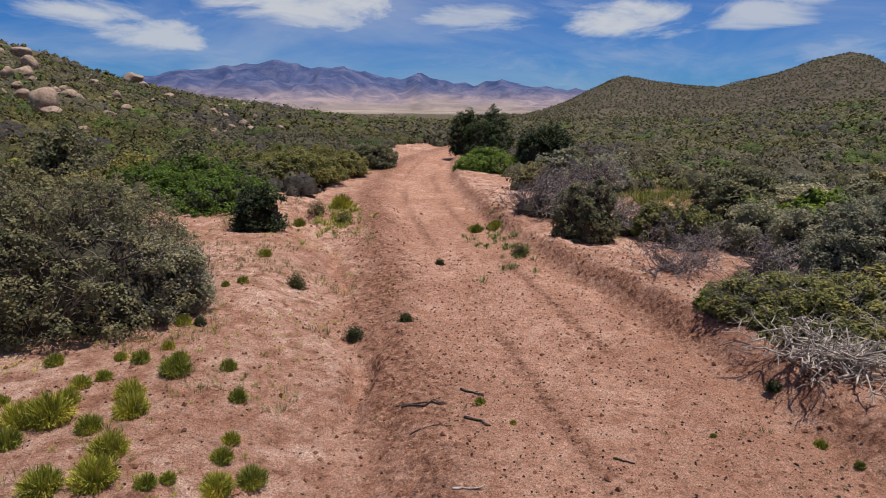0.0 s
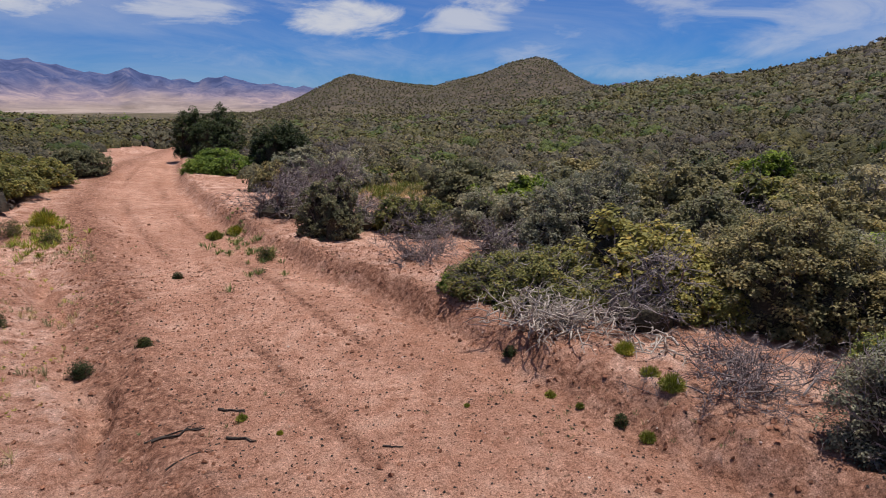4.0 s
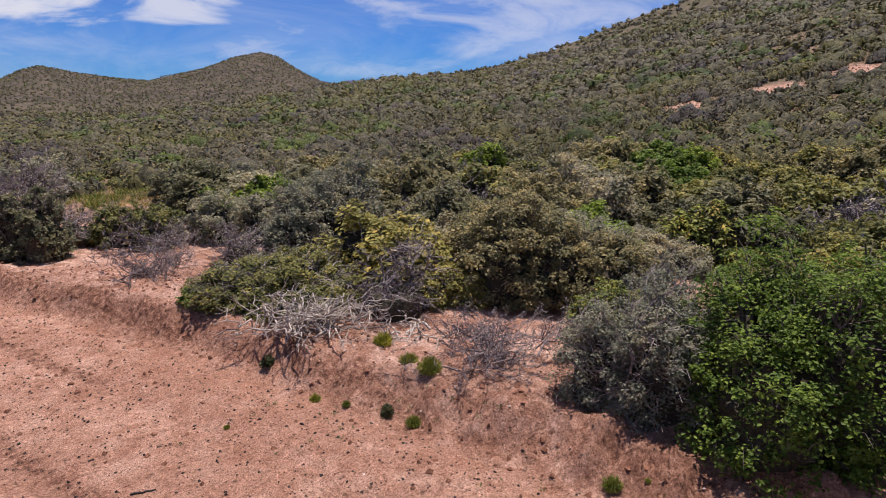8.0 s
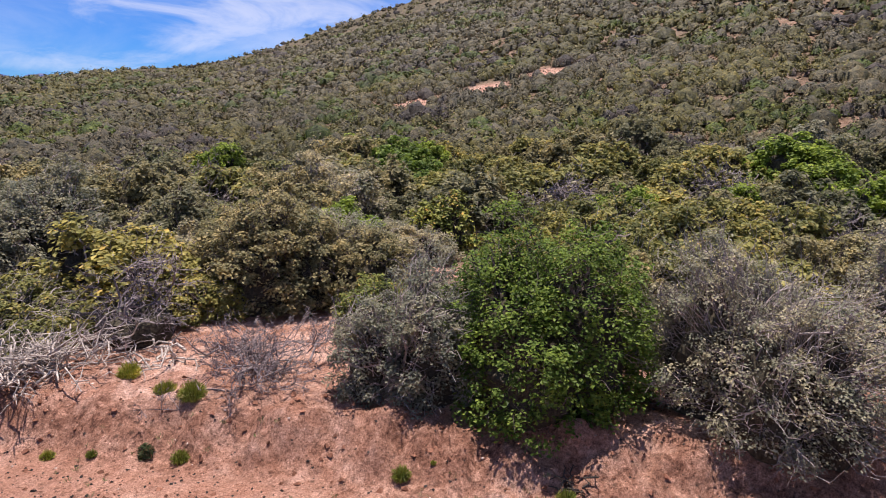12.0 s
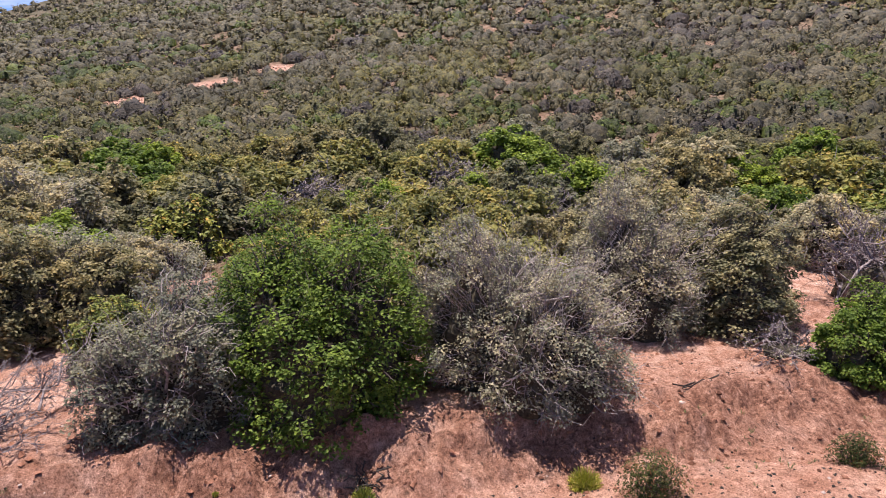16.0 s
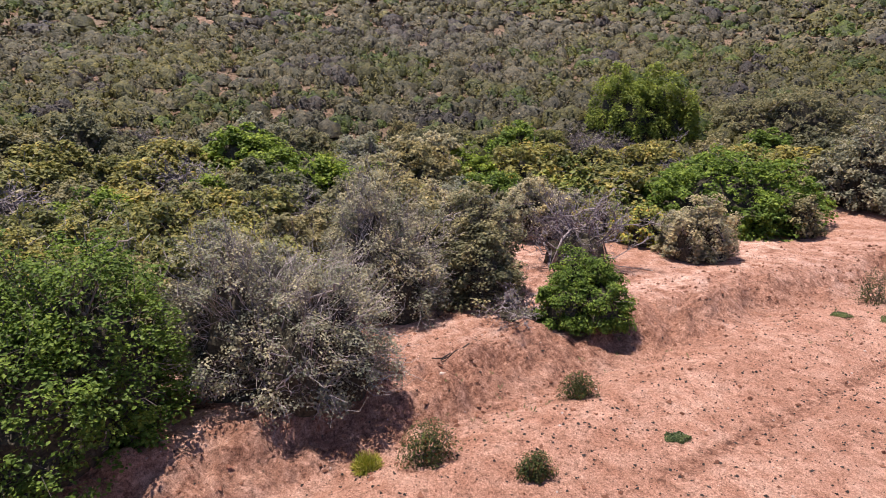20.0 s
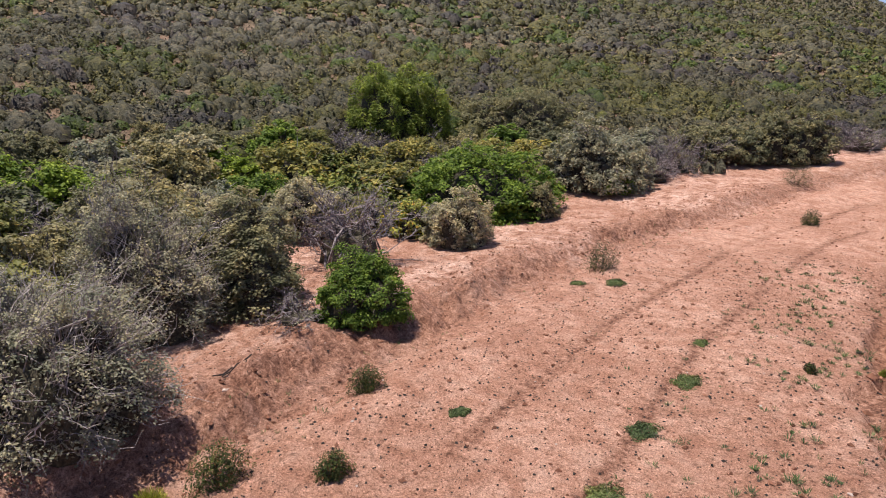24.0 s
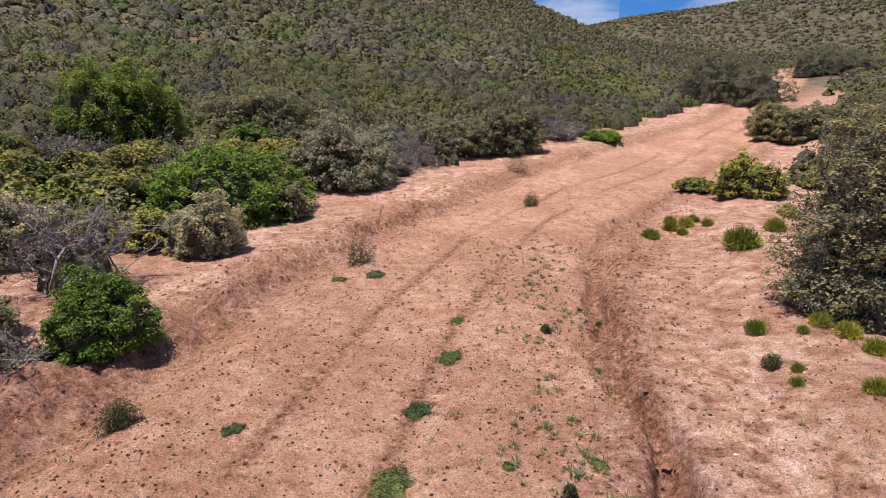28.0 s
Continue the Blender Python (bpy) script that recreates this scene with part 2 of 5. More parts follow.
def ground_material():
    m, n, l, shader = material("red_granite_soil", 0.95)
    where = n.new("ShaderNodeTexCoord").outputs["Object"]
    zone = {}
    for name in ("road", "litter", "dark_band", "far", "hazy_range", "high", "hill"):
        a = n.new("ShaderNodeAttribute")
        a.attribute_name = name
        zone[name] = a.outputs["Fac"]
    broad = noise_tex(n, l, where, 0.35, 5, 0.6, 0.4)
    mid = noise_tex(n, l, where, 2.6, 7, 0.65, 0.3)
    grit = noise_tex(n, l, where, 34, 5, 0.75)
    soil = ramp_node(n, l, mid, ((0.36, (0.270, 0.128, 0.084)), (0.45, (0.450, 0.245, 0.172)), (0.53, (0.575, 0.350, 0.262)), (0.64, (0.700, 0.475, 0.380))))
    smooth = ramp_node(n, l, mid, ((0.36, (0.400, 0.198, 0.130)), (0.50, (0.525, 0.292, 0.204)), (0.64, (0.600, 0.365, 0.268))))
    base = mix_node(n, l, zone["road"], soil, smooth)
    base = mix_node(n, l, ramp_node(n, l, broad, ((0.40, (0, 0, 0)), (0.60, (0.6, 0.6, 0.6)))), base, (0.36, 0.175, 0.112))
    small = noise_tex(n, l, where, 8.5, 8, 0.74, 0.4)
    dark_band = ramp_node(n, l, small, ((0.38, (0.150, 0.068, 0.044)), (0.50, (0.290, 0.138, 0.088)), (0.62, (0.43, 0.24, 0.165))))
    base = mix_node(n, l, zone["dark_band"], base, dark_band)
    crust = ramp_node(n, l, small, ((0.36, (0.55, 0.50, 0.48)), (0.46, (0.95, 0.94, 0.93)), (0.56, (1.05, 1.05, 1.05)), (0.66, (1.30, 1.32, 1.34))))
    base = mix_node(n, l, 0.8, base, crust, "MULTIPLY")
    grain = noise_tex(n, l, where, 75, 3, 0.7)
    specks = ramp_node(n, l, grit, ((0.37, (0.36, 0.30, 0.28)), (0.45, (0.92, 0.92, 0.92)), (0.56, (1.05, 1.05, 1.05)), (0.66, (1.5, 1.55, 1.6))))
    base = mix_node(n, l, 0.85, base, specks, "MULTIPLY")
    base = mix_node(n, l, 0.7, base, ramp_node(n, l, grain, ((0.38, (0.55, 0.52, 0.5)), (0.5, (1, 1, 1)), (0.62, (1.4, 1.42, 1.45)))), "MULTIPLY")
    dots = n.new("ShaderNodeTexVoronoi")
    dots.inputs["Scale"].default_value = 5.0
    l.new(where, dots.inputs["Vector"])
    spot = ramp_node(n, l, dots.outputs["Distance"], ((0.08, (1, 1, 1)), (0.19, (0, 0, 0))))
    often = ramp_node(n, l, noise_tex(n, l, where, 0.9, 4, 0.7), ((0.44, (0, 0, 0)), (0.56, (1, 1, 1))))
    base = mix_node(n, l, maths(n, l, "MULTIPLY", spot, maths(n, l, "MULTIPLY", often, 0.8)), base, (0.10, 0.055, 0.036))
    crumbs = n.new("ShaderNodeTexVoronoi")
    crumbs.inputs["Scale"].default_value = 15.0
    l.new(where, crumbs.inputs["Vector"])
    crumb = ramp_node(n, l, crumbs.outputs["Distance"], ((0.10, (1, 1, 1)), (0.22, (0, 0, 0))))
    strewn = ramp_node(n, l, noise_tex(n, l, where, 1.7, 5, 0.7), ((0.45, (0, 0, 0)), (0.57, (1, 1, 1))))
    base = mix_node(n, l, maths(n, l, "MULTIPLY", crumb, maths(n, l, "MULTIPLY", strewn, 0.75)), base, (0.085, 0.045, 0.030))
    brush = ramp_node(n, l, noise_tex(n, l, where, 0.55, 8, 0.7), ((0.36, (0.035, 0.038, 0.018)), (0.50, (0.075, 0.072, 0.040)), (0.64, (0.17, 0.125, 0.085))))
    base = mix_node(n, l, zone["litter"], base, brush)
    barren = ramp_node(n, l, noise_tex(n, l, where, 0.16, 8, 0.72), ((0.38, (0.026, 0.025, 0.016)), (0.50, (0.060, 0.050, 0.036)), (0.64, (0.150, 0.108, 0.082))))
    base = mix_node(n, l, zone["hill"], base, barren)
    wide = noise_tex(n, l, where, 0.004, 9, 0.65, 0.6)
    plain = ramp_node(n, l, wide, ((0.38, (0.17, 0.135, 0.115)), (0.5, (0.27, 0.215, 0.185)), (0.62, (0.37, 0.30, 0.26))))
    base = mix_node(n, l, zone["far"], base, plain)
    # distance haze mixed into the range's colours: mauve at the foot, bluer higher
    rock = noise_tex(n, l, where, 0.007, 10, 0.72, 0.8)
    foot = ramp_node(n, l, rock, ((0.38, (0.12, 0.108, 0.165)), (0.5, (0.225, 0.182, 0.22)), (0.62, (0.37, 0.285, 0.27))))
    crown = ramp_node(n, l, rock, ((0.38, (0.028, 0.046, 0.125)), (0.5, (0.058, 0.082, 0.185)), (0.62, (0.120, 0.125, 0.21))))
    base = mix_node(n, l, zone["hazy_range"], base, mix_node(n, l, zone["high"], foot, crown))
    l.new(base, shader.inputs["Base Color"])
    bump_node(n, l, shader, ((mid, 0.8, 0.10), (small, 1.0, 0.07), (grit, 1.0, 0.02)))
    return m


def leaf_material(name, dark, mean, light, tip=None, rough=0.55, through=0.15, massed=False, clump_shading=False):
    """Leaves: each one its own shade; thin enough to let some light through."""
    m, n, l, shader = material(name, rough)
    geo = n.new("ShaderNodeNewGeometry")
    where = n.new("ShaderNodeTexCoord").outputs["Object"]
    stops = [(0.0, between(dark, mean, 0.35)), (0.45, mean), (0.85, between(mean, light, 0.75))]
    if tip:
        stops.append((0.97, tip))
    colour = ramp_node(n, l, geo.outputs["Random Per Island"], stops)
    patch = ramp_node(n, l, noise_tex(n, l, where, 2.6, 4, 0.6), ((0.38, (0.62, 0.68, 0.66)), (0.50, (0.98, 0.98, 0.96)), (0.62, (1.38, 1.28, 1.12))))
    colour = mix_node(n, l, 1.0, colour, patch, "MULTIPLY")
    if massed:
        own = n.new("ShaderNodeAttribute")
        own.attribute_name = "tone"
        own = own.outputs["Fac"]
    else:
        own = n.new("ShaderNodeObjectInfo").outputs["Random"]
    # the lowest massed tones darken the hearts, as shade between sprays
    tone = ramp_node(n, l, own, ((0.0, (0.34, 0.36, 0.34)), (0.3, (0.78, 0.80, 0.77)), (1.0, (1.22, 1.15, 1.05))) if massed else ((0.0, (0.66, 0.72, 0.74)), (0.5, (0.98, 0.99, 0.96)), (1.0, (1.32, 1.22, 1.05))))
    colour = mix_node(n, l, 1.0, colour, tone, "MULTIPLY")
    if clump_shading:
        # noise colours in bright clumps and shaded gaps, with matching bumps
        tufts = noise_tex(n, l, where, 5.0, 6, 0.72, 0.3)
        colour = mix_node(n, l, 1.0, colour, ramp_node(n, l, tufts, ((0.40, (0.42, 0.42, 0.40)), (0.50, (0.92, 0.92, 0.92)), (0.60, (1.28, 1.26, 1.2)))), "MULTIPLY")
        bump_node(n, l, shader, ((tufts, 0.8, 0.16),))
    l.new(colour, shader.inputs["Base Color"])
    if through:
        glow = n.new("ShaderNodeBsdfTranslucent")
        l.new(colour, glow.inputs["Color"])
        blend = n.new("ShaderNodeMixShader")
        blend.inputs[0].default_value = through
        out = n["Material Output"]
        l.new(shader.outputs[0], blend.inputs[1])
        l.new(glow.outputs[0], blend.inputs[2])
        l.new(blend.outputs[0], out.inputs["Surface"])
    return m


def bark_material(name, dark, light, scale=14):
    m, n, l, shader = material(name, 0.85)
    where = n.new("ShaderNodeTexCoord").outputs["Object"]
    geo = n.new("ShaderNodeNewGeometry")
    grain = noise_tex(n, l, where, scale, 6, 0.7, 0.4)
    colour = ramp_node(n, l, grain, ((0.38, dark), (0.62, light)))
    shade = ramp_node(n, l, geo.outputs["Random Per Island"], ((0, (0.65, 0.65, 0.66)), (1, (1.25, 1.22, 1.18))))
    l.new(mix_node(n, l, 1.0, colour, shade, "MULTIPLY"), shader.inputs["Base Color"])
    bump_node(n, l, shader, ((grain, 0.5, 0.01),))
    return m


def stone_material(name, dark, light):
    m, n, l, shader = material(name, 0.9)
    where = n.new("ShaderNodeTexCoord").outputs["Object"]
    geo = n.new("ShaderNodeNewGeometry")
    grain = noise_tex(n, l, where, 3.0, 8, 0.7)
    colour = ramp_node(n, l, grain, ((0.38, dark), (0.62, light)))
    shade = ramp_node(n, l, geo.outputs["Random Per Island"], ((0, (0.55, 0.52, 0.5)), (1, (1.2, 1.2, 1.2))))
    l.new(mix_node(n, l, 1.0, colour, shade, "MULTIPLY"), shader.inputs["Base Color"])
    bump_node(n, l, shader, ((grain, 0.6, 0.05),))
    return m


SOIL = ground_material()
SHADES = {
    "oak": ((0.1, 0.1, 0.055), (0.215, 0.203, 0.11), (0.355, 0.322, 0.19)),
    "gray": ((0.165, 0.156, 0.104), (0.318, 0.298, 0.205), (0.47, 0.44, 0.315)),
    "green": ((0.05, 0.082, 0.012), (0.14, 0.215, 0.03), (0.29, 0.375, 0.07)),
    "manz": ((0.095, 0.098, 0.034), (0.215, 0.212, 0.066), (0.36, 0.335, 0.115)),
    "yellow": ((0.08, 0.098, 0.020), (0.19, 0.215, 0.042), (0.32, 0.32, 0.08)),
    "tallgreen": ((0.07, 0.1, 0.018), (0.185, 0.24, 0.04), (0.34, 0.39, 0.085)),
    "juniper": ((0.018, 0.030, 0.012), (0.046, 0.070, 0.025), (0.095, 0.118, 0.045)),
    "dead": ((0.12, 0.102, 0.095), (0.19, 0.165, 0.156), (0.28, 0.245, 0.23)),
}


LEAF = {
    "oak": leaf_material("scrub_oak_leaf", *SHADES["oak"], through=0.40),
    "gray": leaf_material("gray_green_leaf", *SHADES["gray"], through=0.40),
    "green": leaf_material("lush_green_leaf", *SHADES["green"], through=0.42),
    "tallgreen": leaf_material("fresh_green_leaf", *SHADES["tallgreen"], through=0.42),
    "manz": leaf_material("olive_leaf", *SHADES["manz"], (0.36, 0.27, 0.08), through=0.34),
    "yellow": leaf_material("yellow_green_leaf", *SHADES["yellow"], (0.38, 0.24, 0.05)),
    "juniper": leaf_material("juniper_leaf", (0.018, 0.030, 0.012), (0.046, 0.070, 0.025), (0.095, 0.118, 0.045), through=0.2),
    "tuft": leaf_material("grass_blade", (0.13, 0.135, 0.02), (0.29, 0.315, 0.045), (0.43, 0.43, 0.10), (0.46, 0.36, 0.16)),
    "dtuft": leaf_material("dark_shrublet_leaf", (0.022, 0.032, 0.010), (0.052, 0.072, 0.020), (0.115, 0.120, 0.040), (0.17, 0.065, 0.03)),
    "dry": leaf_material("dry_grass_blade", (0.22, 0.17, 0.085), (0.40, 0.32, 0.17), (0.55, 0.46, 0.27)),
    "red": leaf_material("red_leaf", (0.25, 0.03, 0.012), (0.45, 0.07, 0.03), (0.60, 0.14, 0.06)),
    "mat": leaf_material("mat_leaf", (0.06, 0.09, 0.03), (0.115, 0.155, 0.055), (0.22, 0.24, 0.11)),
}
def sunned(c, kind):
    """The drier, yellower leaf of the open slopes, with its gaps."""
    dull = 0.76 if kind in ("gray", "dead") else 1.04
    return c[0] * 0.66 * dull, c[1] * 0.60 * dull, c[2] * 0.56 * dull


# sprays of many leaves, seen from afar: milder differences from spray to spray, more from shrub to shrub
MASS = {k: leaf_material(k + "_spray", sunned(between(d, m, 0.65), k), sunned(m, k), sunned(between(m, t, 0.4), k), massed=True, clump_shading=True, through=0.0) for k, (d, m, t) in SHADES.items()}
BARK = {
    "live": bark_material("brown_gray_bark", (0.06, 0.046, 0.04), (0.19, 0.158, 0.14)),
    "dead": bark_material("purple_gray_twig", (0.18, 0.150, 0.145), (0.44, 0.39, 0.37)),
    "purple": bark_material("dead_purple_twig", (0.10, 0.082, 0.085), (0.32, 0.275, 0.275)),
    "white": bark_material("bleached_wood", (0.22, 0.19, 0.165), (0.55, 0.49, 0.44)),
    # dark filler colour for the hearts: shade seen through the leaves
    "inner": bark_material("gap_shade_brown", (0.028, 0.025, 0.016), (0.095, 0.082, 0.056), 25),
    "dark": bark_material("charred_wood", (0.018, 0.015, 0.013), (0.075, 0.06, 0.052)),
}
CLOD = stone_material("soil_clod", (0.15, 0.065, 0.04), (0.34, 0.16, 0.10))
PEBBLE = stone_material("pale_stone", (0.42, 0.31, 0.25), (0.72, 0.62, 0.55))
BOULDER = stone_material("tan_boulder", (0.24, 0.165, 0.12), (0.50, 0.37, 0.29))

# ---- mesh helpers ----
def quad_mesh(name, verts, faces, mat, smooth=False):
    me = bpy.data.meshes.new(name)
    verts, faces = np.asarray(verts, np.float32), np.asarray(faces, np.int32)
    me.vertices.add(len(verts))
    me.vertices.foreach_set("co", verts.ravel())
    me.loops.add(faces.size)
    me.loops.foreach_set("vertex_index", faces.ravel())
    me.polygons.add(len(faces))
    side = faces.shape[1]
    me.polygons.foreach_set("loop_start", np.arange(0, faces.size, side, dtype=np.int32))
    me.polygons.foreach_set("use_smooth", np.full(len(faces), smooth))
    me.update(calc_edges=True)
    me.materials.append(mat)
    return me


def part(name, mesh, parent, label=""):
    ob = new(name, mesh)
    ob.parent = parent
    return tagged(ob, label)


def unit(v):
    return v / np.maximum(np.linalg.norm(v, axis=-1, keepdims=True), 1e-9)


def joined(*pieces):
    """Several (verts, faces) as one."""
    vs, fs, n = [], [], 0
    for v, f in pieces:
        if len(v):
            vs.append(v)
            fs.append(f + n)
            n += len(v)
    return np.concatenate(vs), np.concatenate(fs)


def leaves(rng, at, out, length, wide=0.55, up=0.35):
    """One folded four-cornered leaf at each place, facing roughly outwards."""
    n = len(at)
    face = unit(out + rng.normal(0, 0.48, (n, 3)) + np.array((0, 0, up)))
    along = unit(np.cross(face, rng.normal(0, 1, (n, 3))))
    across = np.cross(face, along)
    size = (length * rng.uniform(0.65, 1.35, n))[:, None]
    a = at - along * size * 0.5
    b = at + across * size * wide * 0.5 + face * size * 0.12
    c = at + along * size * 0.5
    d = at - across * size * wide * 0.5 + face * size * 0.12
    return np.stack((a, b, c, d), 1).reshape(-1, 3), np.arange(4 * n).reshape(n, 4)


def tubes(lines, radii, sides=4):
    """Tapered stems: lines (m, k, 3), radii (m, k)."""
    m, k, _ = lines.shape
    ahead = unit(np.gradient(lines, axis=1))
    ref = np.where(np.abs(ahead[..., 2:3]) > 0.9, np.array((1.0, 0, 0)), np.array((0, 0, 1.0)))
    u = unit(np.cross(ahead, ref))
    w = np.cross(ahead, u)
    ang = np.arange(sides) / sides * 2 * np.pi
    ring = lines[:, :, None] + radii[:, :, None, None] * (u[:, :, None] * np.cos(ang)[:, None] + w[:, :, None] * np.sin(ang)[:, None])
    i = np.arange(m)[:, None, None] * k * sides + np.arange(k - 1)[:, None] * sides + np.arange(sides)
    j = np.arange(m)[:, None, None] * k * sides + np.arange(k - 1)[:, None] * sides + (np.arange(sides) + 1) % sides
    return ring.reshape(-1, 3), np.stack((i, j, j + sides, i + sides), -1).reshape(-1, 4)


def bent(rng, start, end, k, sag=0.0, wild=0.12):
    """Crooked lines from start to end, k points each."""
    t = np.linspace(0, 1, k)[None, :, None]
    line = start[:, None] * (1 - t) + end[:, None] * t
    size = np.linalg.norm(end - start, axis=1)[:, None, None]
    kink = rng.normal(0, 1, (len(start), k, 3)) * size * wild * np.sin(np.pi * t) ** 0.7
    kink[..., 2] += (sag * size * np.sin(np.pi * t))[..., 0]
    return line + kink


def dome(rng, n, w, h, low=-0.15):
    """Directions and places over a half-round dome of width w and height h standing on the origin."""
    z = rng.uniform(max(low, -0.18), 1, n)
    a = rng.uniform(0, 2 * np.pi, n)
    flat = np.sqrt(1 - z * z)
    d = np.stack((flat * np.cos(a), flat * np.sin(a), z), 1)
    return d, d * np.array((w / 2, w / 2, h * 0.84)) + np.array((0, 0, h * 0.16))


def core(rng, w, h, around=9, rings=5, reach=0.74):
    """A shrub's heart under its leaves: a lumpy mound coloured as deep shade."""
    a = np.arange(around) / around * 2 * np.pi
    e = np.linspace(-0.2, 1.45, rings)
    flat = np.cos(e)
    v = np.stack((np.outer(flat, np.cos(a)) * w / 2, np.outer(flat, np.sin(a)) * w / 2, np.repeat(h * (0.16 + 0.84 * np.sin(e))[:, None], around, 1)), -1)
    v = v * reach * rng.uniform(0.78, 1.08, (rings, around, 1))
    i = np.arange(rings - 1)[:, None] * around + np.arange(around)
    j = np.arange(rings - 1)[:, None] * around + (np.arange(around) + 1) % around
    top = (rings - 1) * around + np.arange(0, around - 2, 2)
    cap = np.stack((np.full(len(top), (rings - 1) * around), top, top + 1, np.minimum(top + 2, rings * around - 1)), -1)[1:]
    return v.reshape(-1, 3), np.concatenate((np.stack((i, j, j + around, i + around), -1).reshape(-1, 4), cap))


# leaf length, bark, radius of a leaf clump, how much of the skin the clumps cover, twigs a clump, lowest clumps, how round a clump
KINDS = {
    "oak": (0.040, "live", 0.130, 1.7, 3, -0.55, 0.80),
    "gray": (0.034, "dead", 0.135, 1.75, 3, -0.55, 0.85),
    "green": (0.043, "live", 0.135, 2.1, 1, -0.60, 0.75),
    "tallgreen": (0.055, "live", 0.180, 1.9, 1, -0.60, 1.25),
    "manz": (0.042, "dead", 0.125, 1.8, 2, -0.25, 0.90),
    "yellow": (0.040, "live", 0.100, 1.5, 2, -0.40, 0.90),
    "juniper": (0.034, "live", 0.120, 1.9, 2, -0.60, 1.05),
    "dead": (0.032, "purple", 0.10, 0.035, 0, -0.2, 0.8),
    "deadbig": (0.032, "purple", 0.10, 0.02, 0, 0.0, 0.8),
}


def branching(rng, start, end, kids, shrink, fat, thin, wild=0.10, spread=0.75, lift=0.15, k=5):
    """Stems that fork again and again: for each order of branches, its lines and radii."""
    lines = bent(rng, start, end, k, 0.04, wild)
    orders = [(lines, fat * rng.uniform(0.6, 1.25, (len(lines), 1)) * np.linspace(1.2, 0.45, k)[None])]
    for depth, many in enumerate(kids):
        n = len(lines) * many
        who = np.repeat(np.arange(len(lines)), many)
        own = lines[who]
        at = own[np.arange(n), rng.integers(1, k, n)]
        size = np.linalg.norm(own[:, -1] - own[:, 0], axis=1)
        way = unit(unit(own[:, -1] - own[:, 0]) + rng.normal(0, spread, (n, 3)) + np.array((0, 0, lift)))
        tip = at + way * (size * shrink * rng.uniform(0.55, 1.25, n))[:, None]
        at[:, 2], tip[:, 2] = np.maximum(at[:, 2], 0.015), np.maximum(tip[:, 2], 0.02)
        lines = bent(rng, at, tip, k, 0.03, wild)
        lines[..., 2] = np.maximum(lines[..., 2], 0.012)
        fat = max(fat * 0.5, thin)
        orders.append((lines, fat * rng.uniform(0.6, 1.25, (n, 1)) * np.linspace(1.1, 0.5, k)[None]))
        if n > 150:
            orders[-1] = (lines[:, ::2], orders[-1][1][:, ::2])
    return orders


def fitted(clouds, by, w, h):
    """Scales vertices so that the outline of those in by is w wide and h high."""
    low, high = np.percentile(by, 1.5, axis=0), np.percentile(by, 98.5, axis=0)
    size = np.array((w / (high[0] - low[0]), w / (high[1] - low[1]), h / high[2]))
    centre = np.array(((low[0] + high[0]) / 2, (low[1] + high[1]) / 2, 0))
    return [((v - centre) * size, f) for v, f in clouds]


